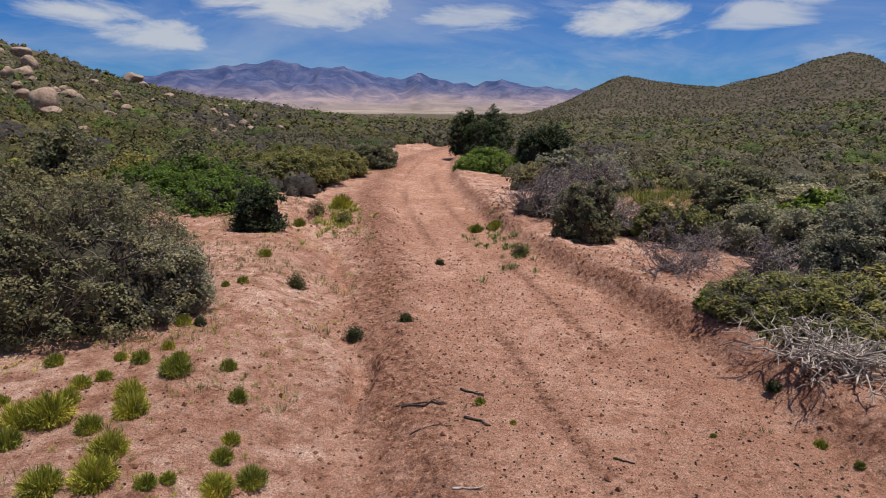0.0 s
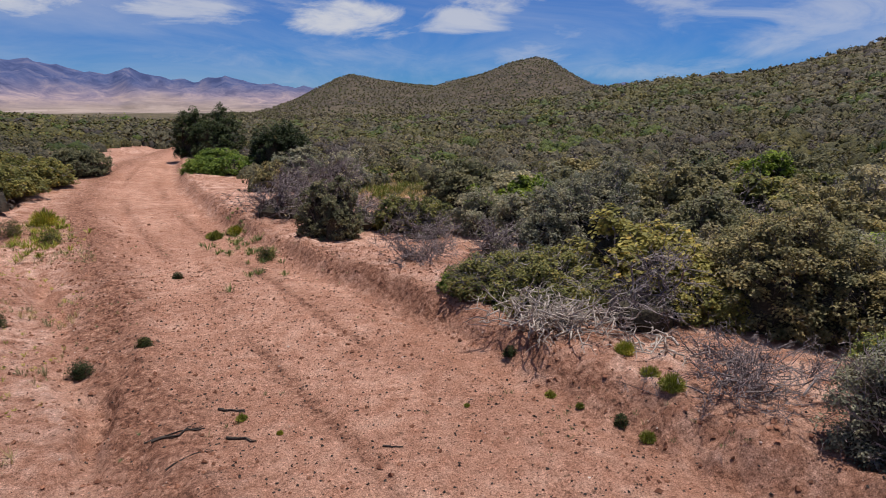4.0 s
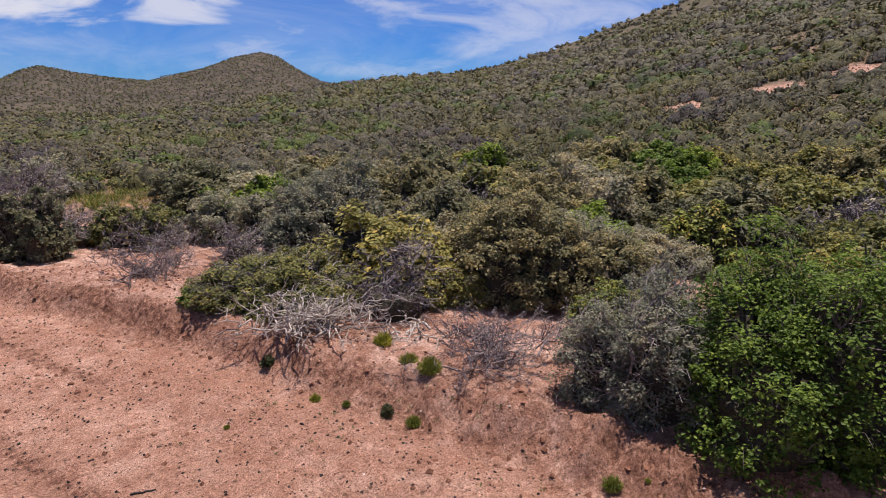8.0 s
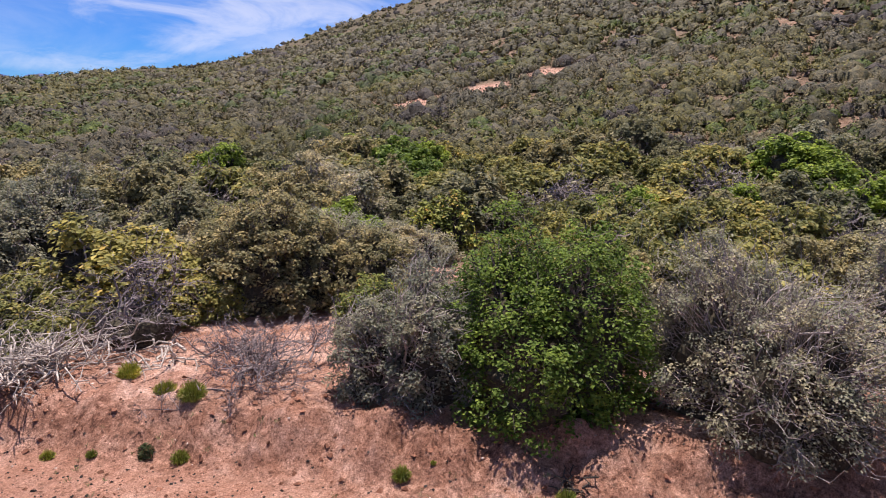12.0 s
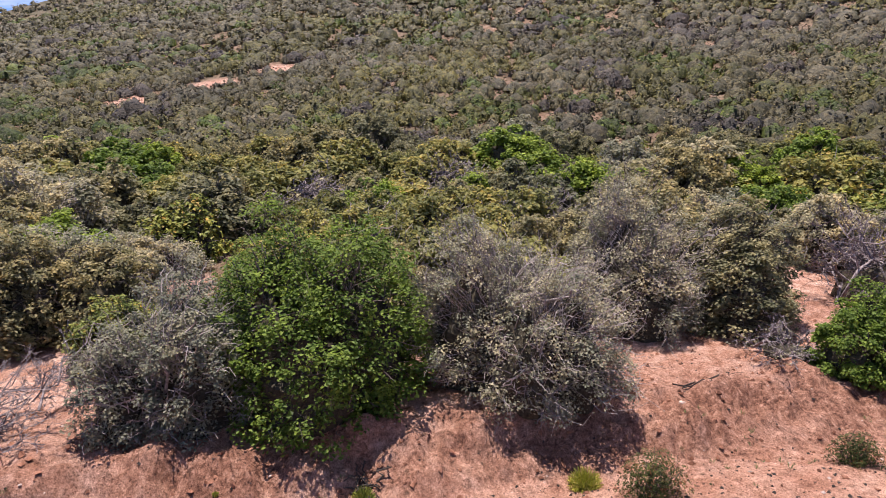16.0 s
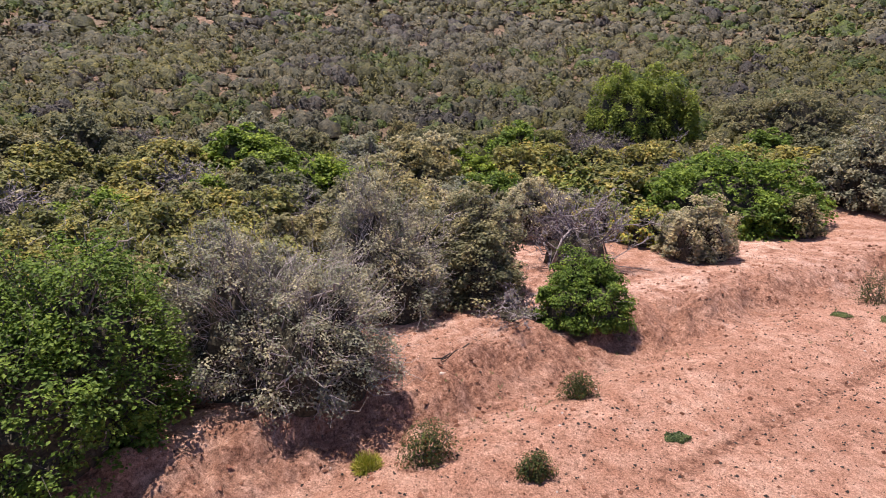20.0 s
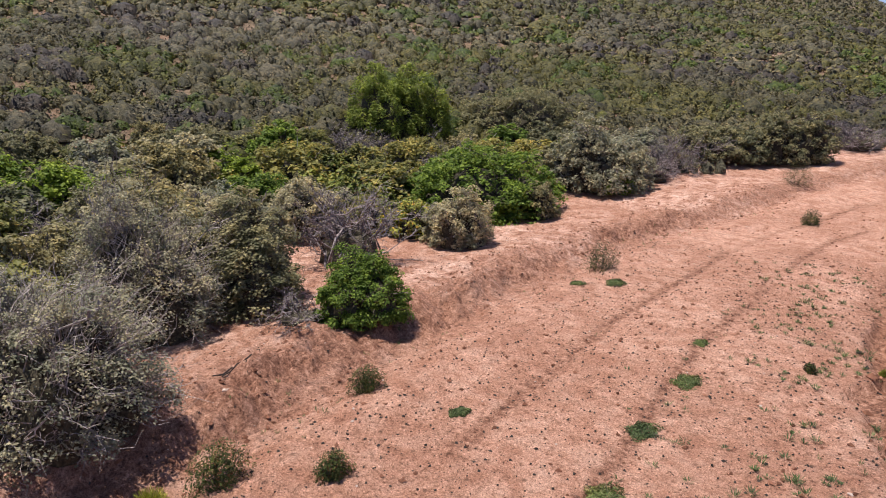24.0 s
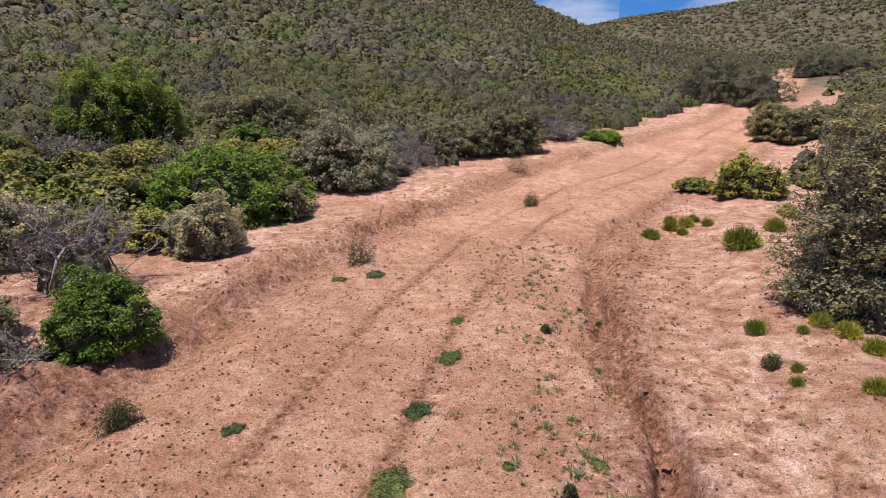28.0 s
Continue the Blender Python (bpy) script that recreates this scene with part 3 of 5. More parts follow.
def bush_parts(kind, w, h, away, seed):
    """Limbs, twigs and foliage of a shrub of width w and height h, seen from no nearer than away metres."""
    rng = np.random.default_rng(seed)
    leaf, bark, clump, cover, twiggy, low, squat = KINDS[kind]
    coarse = max(1.0, away / 9.0)
    bare = "dead" in kind
    if bare:
        m = int(np.clip(9 * w, 8, 20))
        foot = np.concatenate((rng.normal(0, 0.10 * w, (m, 2)), np.full((m, 1), -0.04)), 1)
        d, tip = dome(rng, m, w * (0.55 if kind == "deadbig" else 0.72), h * 0.85, 0.15)
        orders = branching(rng, foot, tip * rng.uniform(0.7, 1.05, (m, 1)), (6, 6, 4) if away < 13 else (6, 5, 3), 0.50, 0.016 + 0.004 * w, 0.0034 * coarse ** 0.7, 0.12, 0.8)
        limbs = [tubes(orders[0][0][i:i + 1], orders[0][1][i:i + 1], 5) for i in range(m)]
        twigs = joined(*[tubes(*o, 3) for o in orders[1:]])
        ends = orders[-1][0][rng.integers(0, len(orders[-1][0]), 40), -1]
        at = np.repeat(ends, 4, 0) + rng.normal(0, 0.03, (160, 3))
        crown = leaves(rng, at, at * np.array((1, 1, 0)), leaf * coarse ** 0.8)
        v, f = core(rng, w * 0.8, h * 0.75, 9, 5, 0.62)
        done = fitted([*limbs, twigs, crown, (v, f)], twigs[0], w, h)
        return done[:m], done[m], done[m + 1], done[m + 2], bark
    # an uneven outline: several stools, each a dome of leaf clumps
    stools = 1 if w < 0.7 else int(rng.integers(3, 6)) + int(w > 3) + int(w > 5)
    turn = rng.uniform(0, 6.28) + np.arange(stools) / stools * 6.28 + rng.normal(0, 0.35, stools)
    push = (0.0 if stools == 1 else 0.25) * w * rng.uniform(0.5, 1.15, stools)
    spot = np.stack((np.cos(turn) * push, np.sin(turn) * push, 0 * turn), 1)
    share = np.ones(stools) if stools == 1 else rng.uniform(0.42, 0.66, stools)
    rise = np.ones(stools) if stools == 1 else rng.uniform(0.62, 0.95, stools)
    rise[int(rng.integers(0, stools))] = 1.0
    half = np.stack((share * w / 2, share * w / 2, rise * h * 0.80), 1)
    mid = spot + np.stack((0 * rise, 0 * rise, rise * h * 0.20), 1)
    c = clump * coarse ** 0.30 * (0.75 if w < 0.9 else 1.0 if w < 2 else 1.15)
    skin = 1.9 * w * (0.5 * w + h)
    k = int(np.clip(skin * cover / (np.pi * c * c) * 1.25, 26, 700))
    mine = rng.choice(stools, 4 * k, p=share ** 2 / np.sum(share ** 2))
    cd, _ = dome(rng, 4 * k, 1.0, 1.0, low)
    skirt = rng.uniform(0, 1, 4 * k) < 0.16
    cd[skirt, 2] = rng.uniform(-0.22, 0.05, skirt.sum())
    cp = mid[mine] + cd * half[mine] * rng.uniform(0.66, 1.06, (4 * k, 1))
    # only the outer skin carries clumps
    shut = np.zeros(4 * k, bool)
    for j in range(stools):
        shut |= (np.linalg.norm((cp - mid[j]) / half[j], axis=1) < 0.74) & (mine != j)
    pick = np.where(~shut)[0][:k]
    cp, cd, k = cp[pick], cd[pick], len(pick)
    cp[:, 2] = np.maximum(cp[:, 2], 0.5 * c)
    size = c * rng.uniform(0.6, 1.3, k)
    size_leaf = min(leaf * coarse ** 0.95, 0.095)
    per = int(np.clip(3.2 * c * c / (0.33 * size_leaf ** 2), 12, min(90 if away < 20 else 130, 30000 / k)))
    n = k * per
    who = np.repeat(np.arange(k), per)
    u = unit(rng.normal(0, 1, (n, 3)) + 0.55 * cd[who] + np.array((0, 0, 0.55)))
    at = cp[who] + u * np.array((1, 1, squat)) * (size[who] * rng.uniform(0.06, 1.12, n) ** 0.42)[:, None]
    at[:, 2] = np.maximum(at[:, 2], 0.03)
    crown = leaves(rng, at, u, size_leaf, 0.66, 0.95)
    # limbs to the clumps, forking into twigs that end among the leaves
    m = int(np.clip(k * 0.3, 7, 22)) if away < 20 else 7
    foot = np.concatenate((rng.normal(0, 0.07 * w, (m, 2)), np.full((m, 1), -0.06)), 1)
    orders = branching(rng, foot, cp[:m] * 0.97, (3,), 0.22, 0.011 * (w + h) * 0.5 + 0.004, 0.005, 0.08, 0.7)
    limbs = [tubes(orders[0][0][i:i + 1], orders[0][1][i:i + 1], 5) for i in range(m)]
    q = max(8, int(k * twiggy / coarse ** (0.9 if away < 20 else 1.6)))
    who = rng.integers(0, k, q)
    start = mid.mean(0) + (cp[who] - mid.mean(0)) * rng.uniform(0.55, 0.9, (q, 1)) + rng.normal(0, 0.04 * w, (q, 3))
    end = cp[who] + unit(rng.normal(0, 0.8, (q, 3)) + 0.9 * cd[who] + np.array((0, 0, 0.5))) * size[who, None] * rng.uniform(0.6, 1.75, (q, 1))
    start[:, 2], end[:, 2] = np.maximum(start[:, 2], 0.02), np.maximum(end[:, 2], 0.03)
    fine = branching(rng, start, end, (2,) if bark == "dead" and away < 13 else (), 0.5, 0.0050 * coarse ** 0.7, 0.003 * coarse ** 0.7, 0.10, 0.6)
    twigs = joined(*[tubes(*o, 3) for o in orders[1:] + fine])
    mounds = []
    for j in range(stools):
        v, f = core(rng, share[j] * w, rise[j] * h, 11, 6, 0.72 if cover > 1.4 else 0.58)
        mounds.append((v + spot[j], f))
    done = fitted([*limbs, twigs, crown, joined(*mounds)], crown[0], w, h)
    return done[:m], done[m], done[m + 1], done[m + 2], bark


LOOKS = {
    "oak": ("olive scrub oak shrub with dense small dull leaves", "shrub"),
    "gray": ("gray-green shrub, half bare twigs among dusty leaves", "shrub"),
    "green": ("rounded lush bright green leafy shrub on red soil", "shrub"),
    "tallgreen": ("upright fresh green tree rising above the chaparral", "tree"),
    "manz": ("low olive-leaved shrub over dark tangled stems", "shrub"),
    "yellow": ("small yellow-green shrub with loose leafy sprays", "shrub"),
    "juniper": ("small dark green juniper beside the gully", "shrub"),
    "dead": ("dead purple-gray shrub of bare tangled twigs", "dead shrub"),
    "deadbig": ("upright dead gray shrub with bare twigs", "dead shrub"),
}


LEAF_OF = {"dead": "gray", "deadbig": "gray"}


def shrub_meshes(kind, w, h, away, seed):
    """The parts of a shrub: each limb, the tangle of twigs, the shade-dark heart, the foliage."""
    limbs, twigs, crown, heart, bark = bush_parts(kind, w, h, away, seed)
    pieces = [("limb", quad_mesh("limb", *one, BARK[bark], True)) for one in limbs]
    pieces.append(("twig_tangle", quad_mesh("twig_tangle", *twigs, BARK[bark])))
    # added dark mound, so that gaps in the foliage look shaded
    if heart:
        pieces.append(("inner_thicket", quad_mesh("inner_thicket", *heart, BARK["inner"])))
    pieces.append(("foliage", quad_mesh("foliage", *crown, LEAF[LEAF_OF.get(kind, kind)])))
    return pieces


def ground_at(x, y):
    return float(ground_height(x, y))


def stand(name, meshes, x, y, turn, label, category, group="", sink=0.03):
    root = new(name)
    root.empty_display_size = 0.2
    for piece_name, mesh in meshes:
        piece = part(piece_name, mesh, root)
        if piece_name in ("twig_tangle", "branchwork"):
            tagged(piece, kind="stuff")
    root.matrix_world = pose(x, y, ground_at(x, y) - sink, 0, 0, turn)
    return tagged(root, label, category, group)


def shrub(kind, x, y, w, h, seed):
    label, category = LOOKS[kind]
    name = "tree" if category == "tree" else "dead_shrub" if "dead" in category else "shrub"
    return stand(name, shrub_meshes(kind, w, h, math.hypot(x, y), seed), x, y, 0, label, category, sink=0.03 + 0.05 * max(0, w - 3))


# ---- the ground: one sheet out to the range ----
def build_ground():
    view = np.arange(-42, 212, 0.36)
    rest = np.arange(214, 318, 3.0)
    az = np.radians(np.concatenate((view, rest))[(len(view) + len(rest)) % 2:])
    r = [0.6]
    while r[-1] < 4500:
        r.append(r[-1] * (1.013 if r[-1] < 34 else 1.034) + 0.01)
    r = np.array(r)
    rr, aa = np.meshgrid(r, az, indexing="ij")
    x, y = rr * np.sin(aa), rr * np.cos(aa)
    z = ground_height(x, y)
    n, m = rr.shape
    verts = np.concatenate((np.stack((x, y, z), -1).reshape(-1, 3), [(0, 0, ground_at(0, 0))]))
    i = (np.arange(n - 1)[:, None] * m + np.arange(m)).ravel()
    j = (np.arange(n - 1)[:, None] * m + (np.arange(m) + 1) % m).ravel()
    faces = np.stack((i, i + m, j + m, j), -1)
    k = np.arange(0, m, 2)
    cap = np.stack((np.full(len(k), n * m), k, k + 1, (k + 2) % m), -1)
    me = quad_mesh("ground", verts, np.concatenate((faces, cap)), SOIL, True)
    x, y = verts[:, 0], verts[:, 1]
    r = np.hypot(x, y)
    west, east = table(ROAD_WEST, y), table(ROAD_EAST, y)
    wob = fbm(x / 1.3, y / 1.3, 71, 3)
    on = ramp(-0.3, 0.6, x - west + 0.8 * wob) * ramp(-0.2, 0.5, east - x + 0.6 * wob) * (y < 60) * (y > -130)
    on = np.maximum(on, (1 - ramp(18, 24, y)) * ramp(2, 4, y) * np.exp(-((x - table(RILL, y) + 0.5 * wob) / 0.22) ** 2))
    side = np.maximum(west - x - 9.0 - 6 * (y < 0), x - east - 4.0)
    litter = ramp(0, 5, side + 4 * fbm(x / 4, y / 4, 72, 3)) * (0.72 + 0.5 * fbm(x / 7, y / 7, 73, 3))
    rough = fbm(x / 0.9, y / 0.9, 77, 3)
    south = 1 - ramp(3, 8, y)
    # darker brown along road edges, east bank, gully and wheel tracks
    dark_band = np.exp(-((x - east - 0.25 - 0.20 * south + 0.6 * rough) / (0.30 + 0.36 * south)) ** 2) + (0.85 + 0.45 * (1 - south)) * np.exp(-((west - x - 0.35 + 0.9 * rough) / (0.5 + 0.15 * (1 - south))) ** 2)
    dark_band = dark_band * (1.05 - 0.15 * south) * (0.8 + 1.2 * fbm(x / 2.2, y / 2.2, 78, 3)) * (np.abs(y) < 90)
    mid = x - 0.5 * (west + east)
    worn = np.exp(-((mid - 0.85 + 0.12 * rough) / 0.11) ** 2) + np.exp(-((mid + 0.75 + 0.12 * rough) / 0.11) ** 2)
    dark_band = dark_band + 0.9 * np.exp(-((x - table(RILL, y) + 0.5 * rough) / 0.34) ** 2) * (y < 1) * (y > -40)
    dark_band = dark_band * (1 - 0.8 * ramp(2, 4, y) * np.exp(-((x - table(RILL, y) + 0.5 * wob) / 0.25) ** 2))
    dark_band = dark_band + 1.0 * worn * ramp(0.22, 0.52, vnoise(x * 0.7, y * 0.35, 79)) * (np.abs(y) < 60)
    litter = np.maximum(litter, 0.95 * ramp(60, 110, r) * (1 - on))
    bearing = np.degrees(np.arctan2(x, y))
    hill = ramp(235, 300, r + 90 * fbm(x / 40, y / 40, 83, 3)) * (bearing > 2) * (bearing < 46) * (0.75 + 0.9 * fbm(x / 25, y / 25, 84, 3))
    for bx, by, bw in BARE:
        litter = litter * (1 - np.exp(-(((x - bx) ** 2 + (y - by) ** 2) / bw ** 2) ** 2))
    for name, values in (("road", on), ("litter", np.clip(litter, 0, 1)), ("dark_band", np.clip(dark_band, 0, 1)), ("hill", np.clip(hill, 0, 1)), ("far", ramp(750, 1100, r)), ("high", ramp(25, 120, verts[:, 2])), ("hazy_range", ramp(2600, 3000, r + 500 * fbm(x / 300, y / 300, 75, 4)))):
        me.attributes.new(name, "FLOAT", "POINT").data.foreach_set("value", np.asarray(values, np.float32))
    return tagged(new("ground", me), "red decomposed granite ground with a graded dirt road", "ground", kind="structure")


# ---- shrubs by the road: x, y, width, height ----
SHRUBS = (
    ("oak", ((4.2, 17.8, 1.75, 1.75), (-7.24, 11.07, 5.35, 2.83), (-9.35, 11.93, 4.32, 3.05), (-4.54, 39.82, 2.95, 1.42), (10.28, 21.19, 2.73, 1.8), (10.17, 7.7, 2.83, 1.99), (9.8, -5.34, 2.12, 1.99), (10.45, 5.95, 2.38, 1.61), (9.79, -16.27, 1.11, 1.16), (18.98, -29.5, 6.27, 2.29), (8.51, -30.44, 4.5, 1.43), (-4.92, -11.16, 3.71, 3.53), (-10.58, -46.51, 3.14, 1.74), (-12.14, -42.55, 5, 1.79))),
    ("oak", ((-9.66, -42.1, 2.44, 2.01), (-10.78, -40.8, 2.78, 1.91), (-12.04, -73.23, 11.73, 5.87), (-31.09, -106.51, 11.29, 4.81), (5.25, -31.38, 3.33, 2.21), (7.15, -30.31, 2.67, 1.51))),
    ("gray", ((-5.47, 11.05, 2.13, 1.44), (9.44, 12.94, 2.87, 2.25), (9.14, 16.18, 2.61, 1.35), (11.37, 6.5, 2.39, 1.59), (14.37, 6.2, 2.53, 0.86), (7.35, 3.25, 1.9, 1.6), (7.75, -1.0, 2.6, 2.05), (10.23, -3.9, 2.73, 2.36), (14.22, 6.31, 1.88, 0.9), (9.61, -11.65, 1.77, 1.46), (10.6, -22.36, 3.93, 2.59), (-4.05, -10.52, 1.79, 1.56))),
    ("green", ((-10.07, 24.46, 6.37, 1.62), (2.89, 36.89, 4.08, 1.28), (4.94, 10.99, 0.41, 0.34), (7.55, 1.6, 2.65, 2.25), (7.6, -6.12, 1.55, 1.13), (12.34, -16.18, 5.15, 2.19), (9.79, -21.79, 1.84, 0.83), (0.63, -38.04, 2.16, 0.65))),
    ("tallgreen", ((22.8, -23.37, 3.83, 3.6), (20.65, -24.53, 1.51, 2.86))),
    ("manz", ((-7.9, 31.2, 5.2, 1.6), (-5.9, 34.5, 3.0, 1.3), (7.0, 18.2, 2.3, 1.1), (6.48, 10.27, 3.16, 0.83), (8.65, 7.97, 1.71, 0.84))),
    ("yellow", ((-6.42, 31.86, 1.8, 0.55), (9.62, 4.8, 1.16, 0.82), (8.89, 4.7, 1.06, 0.97), (-4.51, -24.17, 1.37, 1.65), (-5.43, -23.42, 1.48, 1.18), (-3.34, -25.68, 1.66, 0.44))),
    ("juniper", ((-5.74, 19.1, 1.58, 1.36), (2.83, 46.87, 4.52, 3.3), (5.84, 36.34, 3.21, 2.65))),
    ("dead", ((3.25, 21.4, 2.6, 1.5), (6.35, 26.0, 2.4, 2.0), (4.7, 23.6, 2.2, 1.5), (5.7, 19.3, 1.9, 1.1), (6.77, 16.92, 2.04, 0.87), (7.65, 13.89, 1.64, 0.93), (10.64, -8.64, 2.4, 1.81), (8.05, -5.01, 0.98, 0.56), (3.21, -36.6, 2.44, 1.32))),
    ("deadbig", ((7.43, 8.24, 1.62, 1.35),)),
)
seed = 100
for kind, rows in SHRUBS:
    for x, y, w, h in rows:
        seed += 1
        shrub(kind, x, y, w, h, seed)

# tufts: x, y, width
TUFTS_SOUTH = ((-1.8, -18.2, 0.6), (-2.3, -18.8, 0.7), (-2.6, -19.5, 0.55), (-1.9, -19.3, 0.6), (-2.9, -18.6, 0.5), (-2.1, -17.6, 0.45), (-3.24, -15.34, 1.19), (-4.46, -17.41, 0.8), (-5.39, -19.81, 0.81), (-1.16, -16.82, 0.68), (0.09, -10.61, 0.23), (-3.43, -9.69, 0.5), (-3.09, -9.32, 0.27), (-3.71, -9.27, 0.54), (-3.9, -8.67, 0.52), (-2.43, -9.47, 0.48), (-2.7, -8, 0.27), (-2.58, -7.56, 0.27), (-3.4, -7.24, 0.45), (5.81, -1.34, 0.48))
TUFTS_WEST = ((-5.62, 8.35, 0.37), (-4.75, 8.54, 0.27), (-4.43, 8.47, 0.38), (-3.88, 8.55, 0.35), (-3.76, 8.1, 0.58), (-4.67, 7.92, 0.31), (-4.07, 7.43, 0.51), (-3.82, 6.96, 0.56), (-4.84, 7.66, 0.36), (-4.11, 6.55, 0.43), (-4.71, 6.77, 0.75), (-3.59, 6.01, 0.55), (-3.43, 5.44, 0.61), (-5.02, 6.72, 0.59), (-4.88, 6.23, 0.48), (-3.88, 5.31, 0.55), (-4.78, 7.24, 0.43), (-5.58, 7.19, 0.27), (-5.04, 7.14, 0.24))
TUFTS_GULLY = ((-4.26, 9.01, 0.29), (-4.48, 10.12, 0.37), (-3.16, 8.51, 0.34), (-2.76, 7.69, 0.35), (-2.94, 5.46, 0.3), (-2.78, 5.59, 0.23), (-2.46, 6.21, 0.35), (-2.51, 6.66, 0.3), (-2.32, 5.68, 0.47), (-2.05, 5.96, 0.45), (-4.29, 12.76, 0.33), (-4.58, 12.53, 0.25), (-5.38, 12.9, 0.4), (-4.82, 20.35, 0.58), (-4.53, 15.33, 0.45), (-4.13, 24.85, 1.17))
TUFTS_ROAD = ((1.77, 20.96, 0.63), (0.97, 20.55, 0.38), (6.22, 7.16, 0.42), (6.01, 6.36, 0.39), (5.88, 5.81, 0.46), (5.2, 5.47, 0.28), (4.75, 7, 0.22), (4.88, 6.46, 0.17), (1.12, 20.28, 0.57), (1.81, 20.92, 0.62), (2.33, 17.3, 0.39), (0.53, 7.92, 0.2), (0.93, 7.34, 0.12), (3.43, 7.08, 0.11), (5.67, 2.86, 0.3), (5.85, 2.54, 0.09), (5.78, 1.04, 0.32))
DARK_TUFTS = ((-2.41, -8.21, 0.34), (5.73, -4.41, 0.55), (4.61, -2.78, 0.45), (5.43, -1.92, 0.72), (5.75, -12.15, 1.07), (2.78, -21.41, 0.8), (4.17, -27.19, 1.59), (0.27, -4.61, 0.18), (1, -9.2, 0.23), (-4.19, 10.12, 0.26), (-3.22, 13.06, 0.51), (-1.65, 10.9, 0.46), (-0.68, 11.14, 0.24), (-3.53, 21.52, 0.77), (-4.77, 23.09, 0.88), (2.16, 16.88, 0.56), (-0.09, 15.81, 0.27), (4.84, 8.34, 0.27), (5.16, 5.93, 0.24), (-0.71, 11.14, 0.27))
MATS = ((5.61, -10.65, 0.35), (5.02, -11.26, 0.48), (4.37, -4.75, 0.32), (2.32, -5.82, 0.5), (2.32, -7.56, 0.54), (2.61, -9.18, 0.31), (2.12, -4.23, 0.65), (5.03, -11.33, 0.45), (0.97, -4.87, 0.17), (-0.01, -5.17, 0.24))
TWIG_PILES = ((5.27, 13.63, 1.65, 0.62), (6.9, 5.56, 2.05, 0.76), (5.97, 0.96, 0.8, 0.41), (8.94, -26.05, 3.16, 1.45))
WHITE_PILES = ((5.69, 8.5, 1.71, 0.5),)
BARE = ((50.6, 13.2, 1.74), (55.1, 9.1, 1.68), (46.9, 18.1, 1.75), (60.8, 18.4, 1), (53.6, 34.8, 0.91), (59.2, 76.1, 2.02), (28.5, -10.6, 1.23), (13.3, 25.6, 2.48), (10.2, 26.4, 2.4), (13.1, 5, 0.98), (12.2, -8.3, 1.17), (7.2, 4.7, 0.67))
BOULDERS = ((-30.6, 48.3, 2.82, 1.57), (-47.4, 72, 2.29, 1.26), (-44.2, 69, 1.28, 0.75), (-67.3, 102.9, 3.72, 1.58), (-54.6, 84.6, 2.31, 1.84), (-46.3, 67.8, 1.65, 1.05), (-35.9, 54.3, 1.31, 0.77), (-35.8, 56.7, 1.53, 0.74), (-38.1, 61.9, 1.46, 0.8), (-35.8, 60.4, 2.06, 0.9), (-39.6, 66.4, 1.42, 0.71), (-34.5, 60.3, 1.15, 0.76), (-34.2, 63.2, 1.05, 0.86), (-28.9, 54.5, 1.41, 0.56), (-45.6, 77.8, 0.99, 0.5), (-37.3, 53.8, 0.84, 0.6), (-37.5, 72.5, 1.34, 1.05), (-57.5, 118.3, 4.82, 1.69), (-53.4, 113.6, 2.07, 1.15), (-48.1, 87.9, 1.65, 0.92), (-32.1, 69.4, 1.12, 0.63), (-29.3, 68.4, 0.68, 0.41), (-64.2, 93.6, 1.25, 1.25))
PALE_STONES = ((12.55, -13.5, 0.251), (12.21, -16.8, 0.322), (11.9, -16.86, 0.2), (6.97, -2.97, 0.098), (0.15, -5.94, 0.075), (-2.1, -8.16, 0.076), (-1.94, -7.5, 0.081), (-2.79, -6.16, 0.072), (-2.37, -6.84, 0.068), (6.92, -3, 0.112), (6.08, 2.02, 0.067), (5.35, 5.48, 0.047))
STICKS = ((0.27, 8.35, 0.59, 8.12, 0.022, "dark"), (0.30, 7.51, 0.63, 7.27, 0.022, "dark"), (0.11, 5.72, 0.45, 5.91, 0.018, "white"), (2.02, 6.53, 2.24, 6.41, 0.016, "dark"), (-0.63, 7.73, 0.06, 7.92, 0.012, "dark"), (-0.40, 7.08, 0.13, 7.23, 0.012, "dark"), (7.33, -3.04, 7.48, -3.89, 0.012, "dark"), (10.14, -9.40, 9.26, -9.82, 0.014, "dead"), (-0.55, 7.69, 0.07, 7.84, 0.02, "dark"), (7.28, -3.14, 7.49, -4.00, 0.01, "dark"))

build_ground()


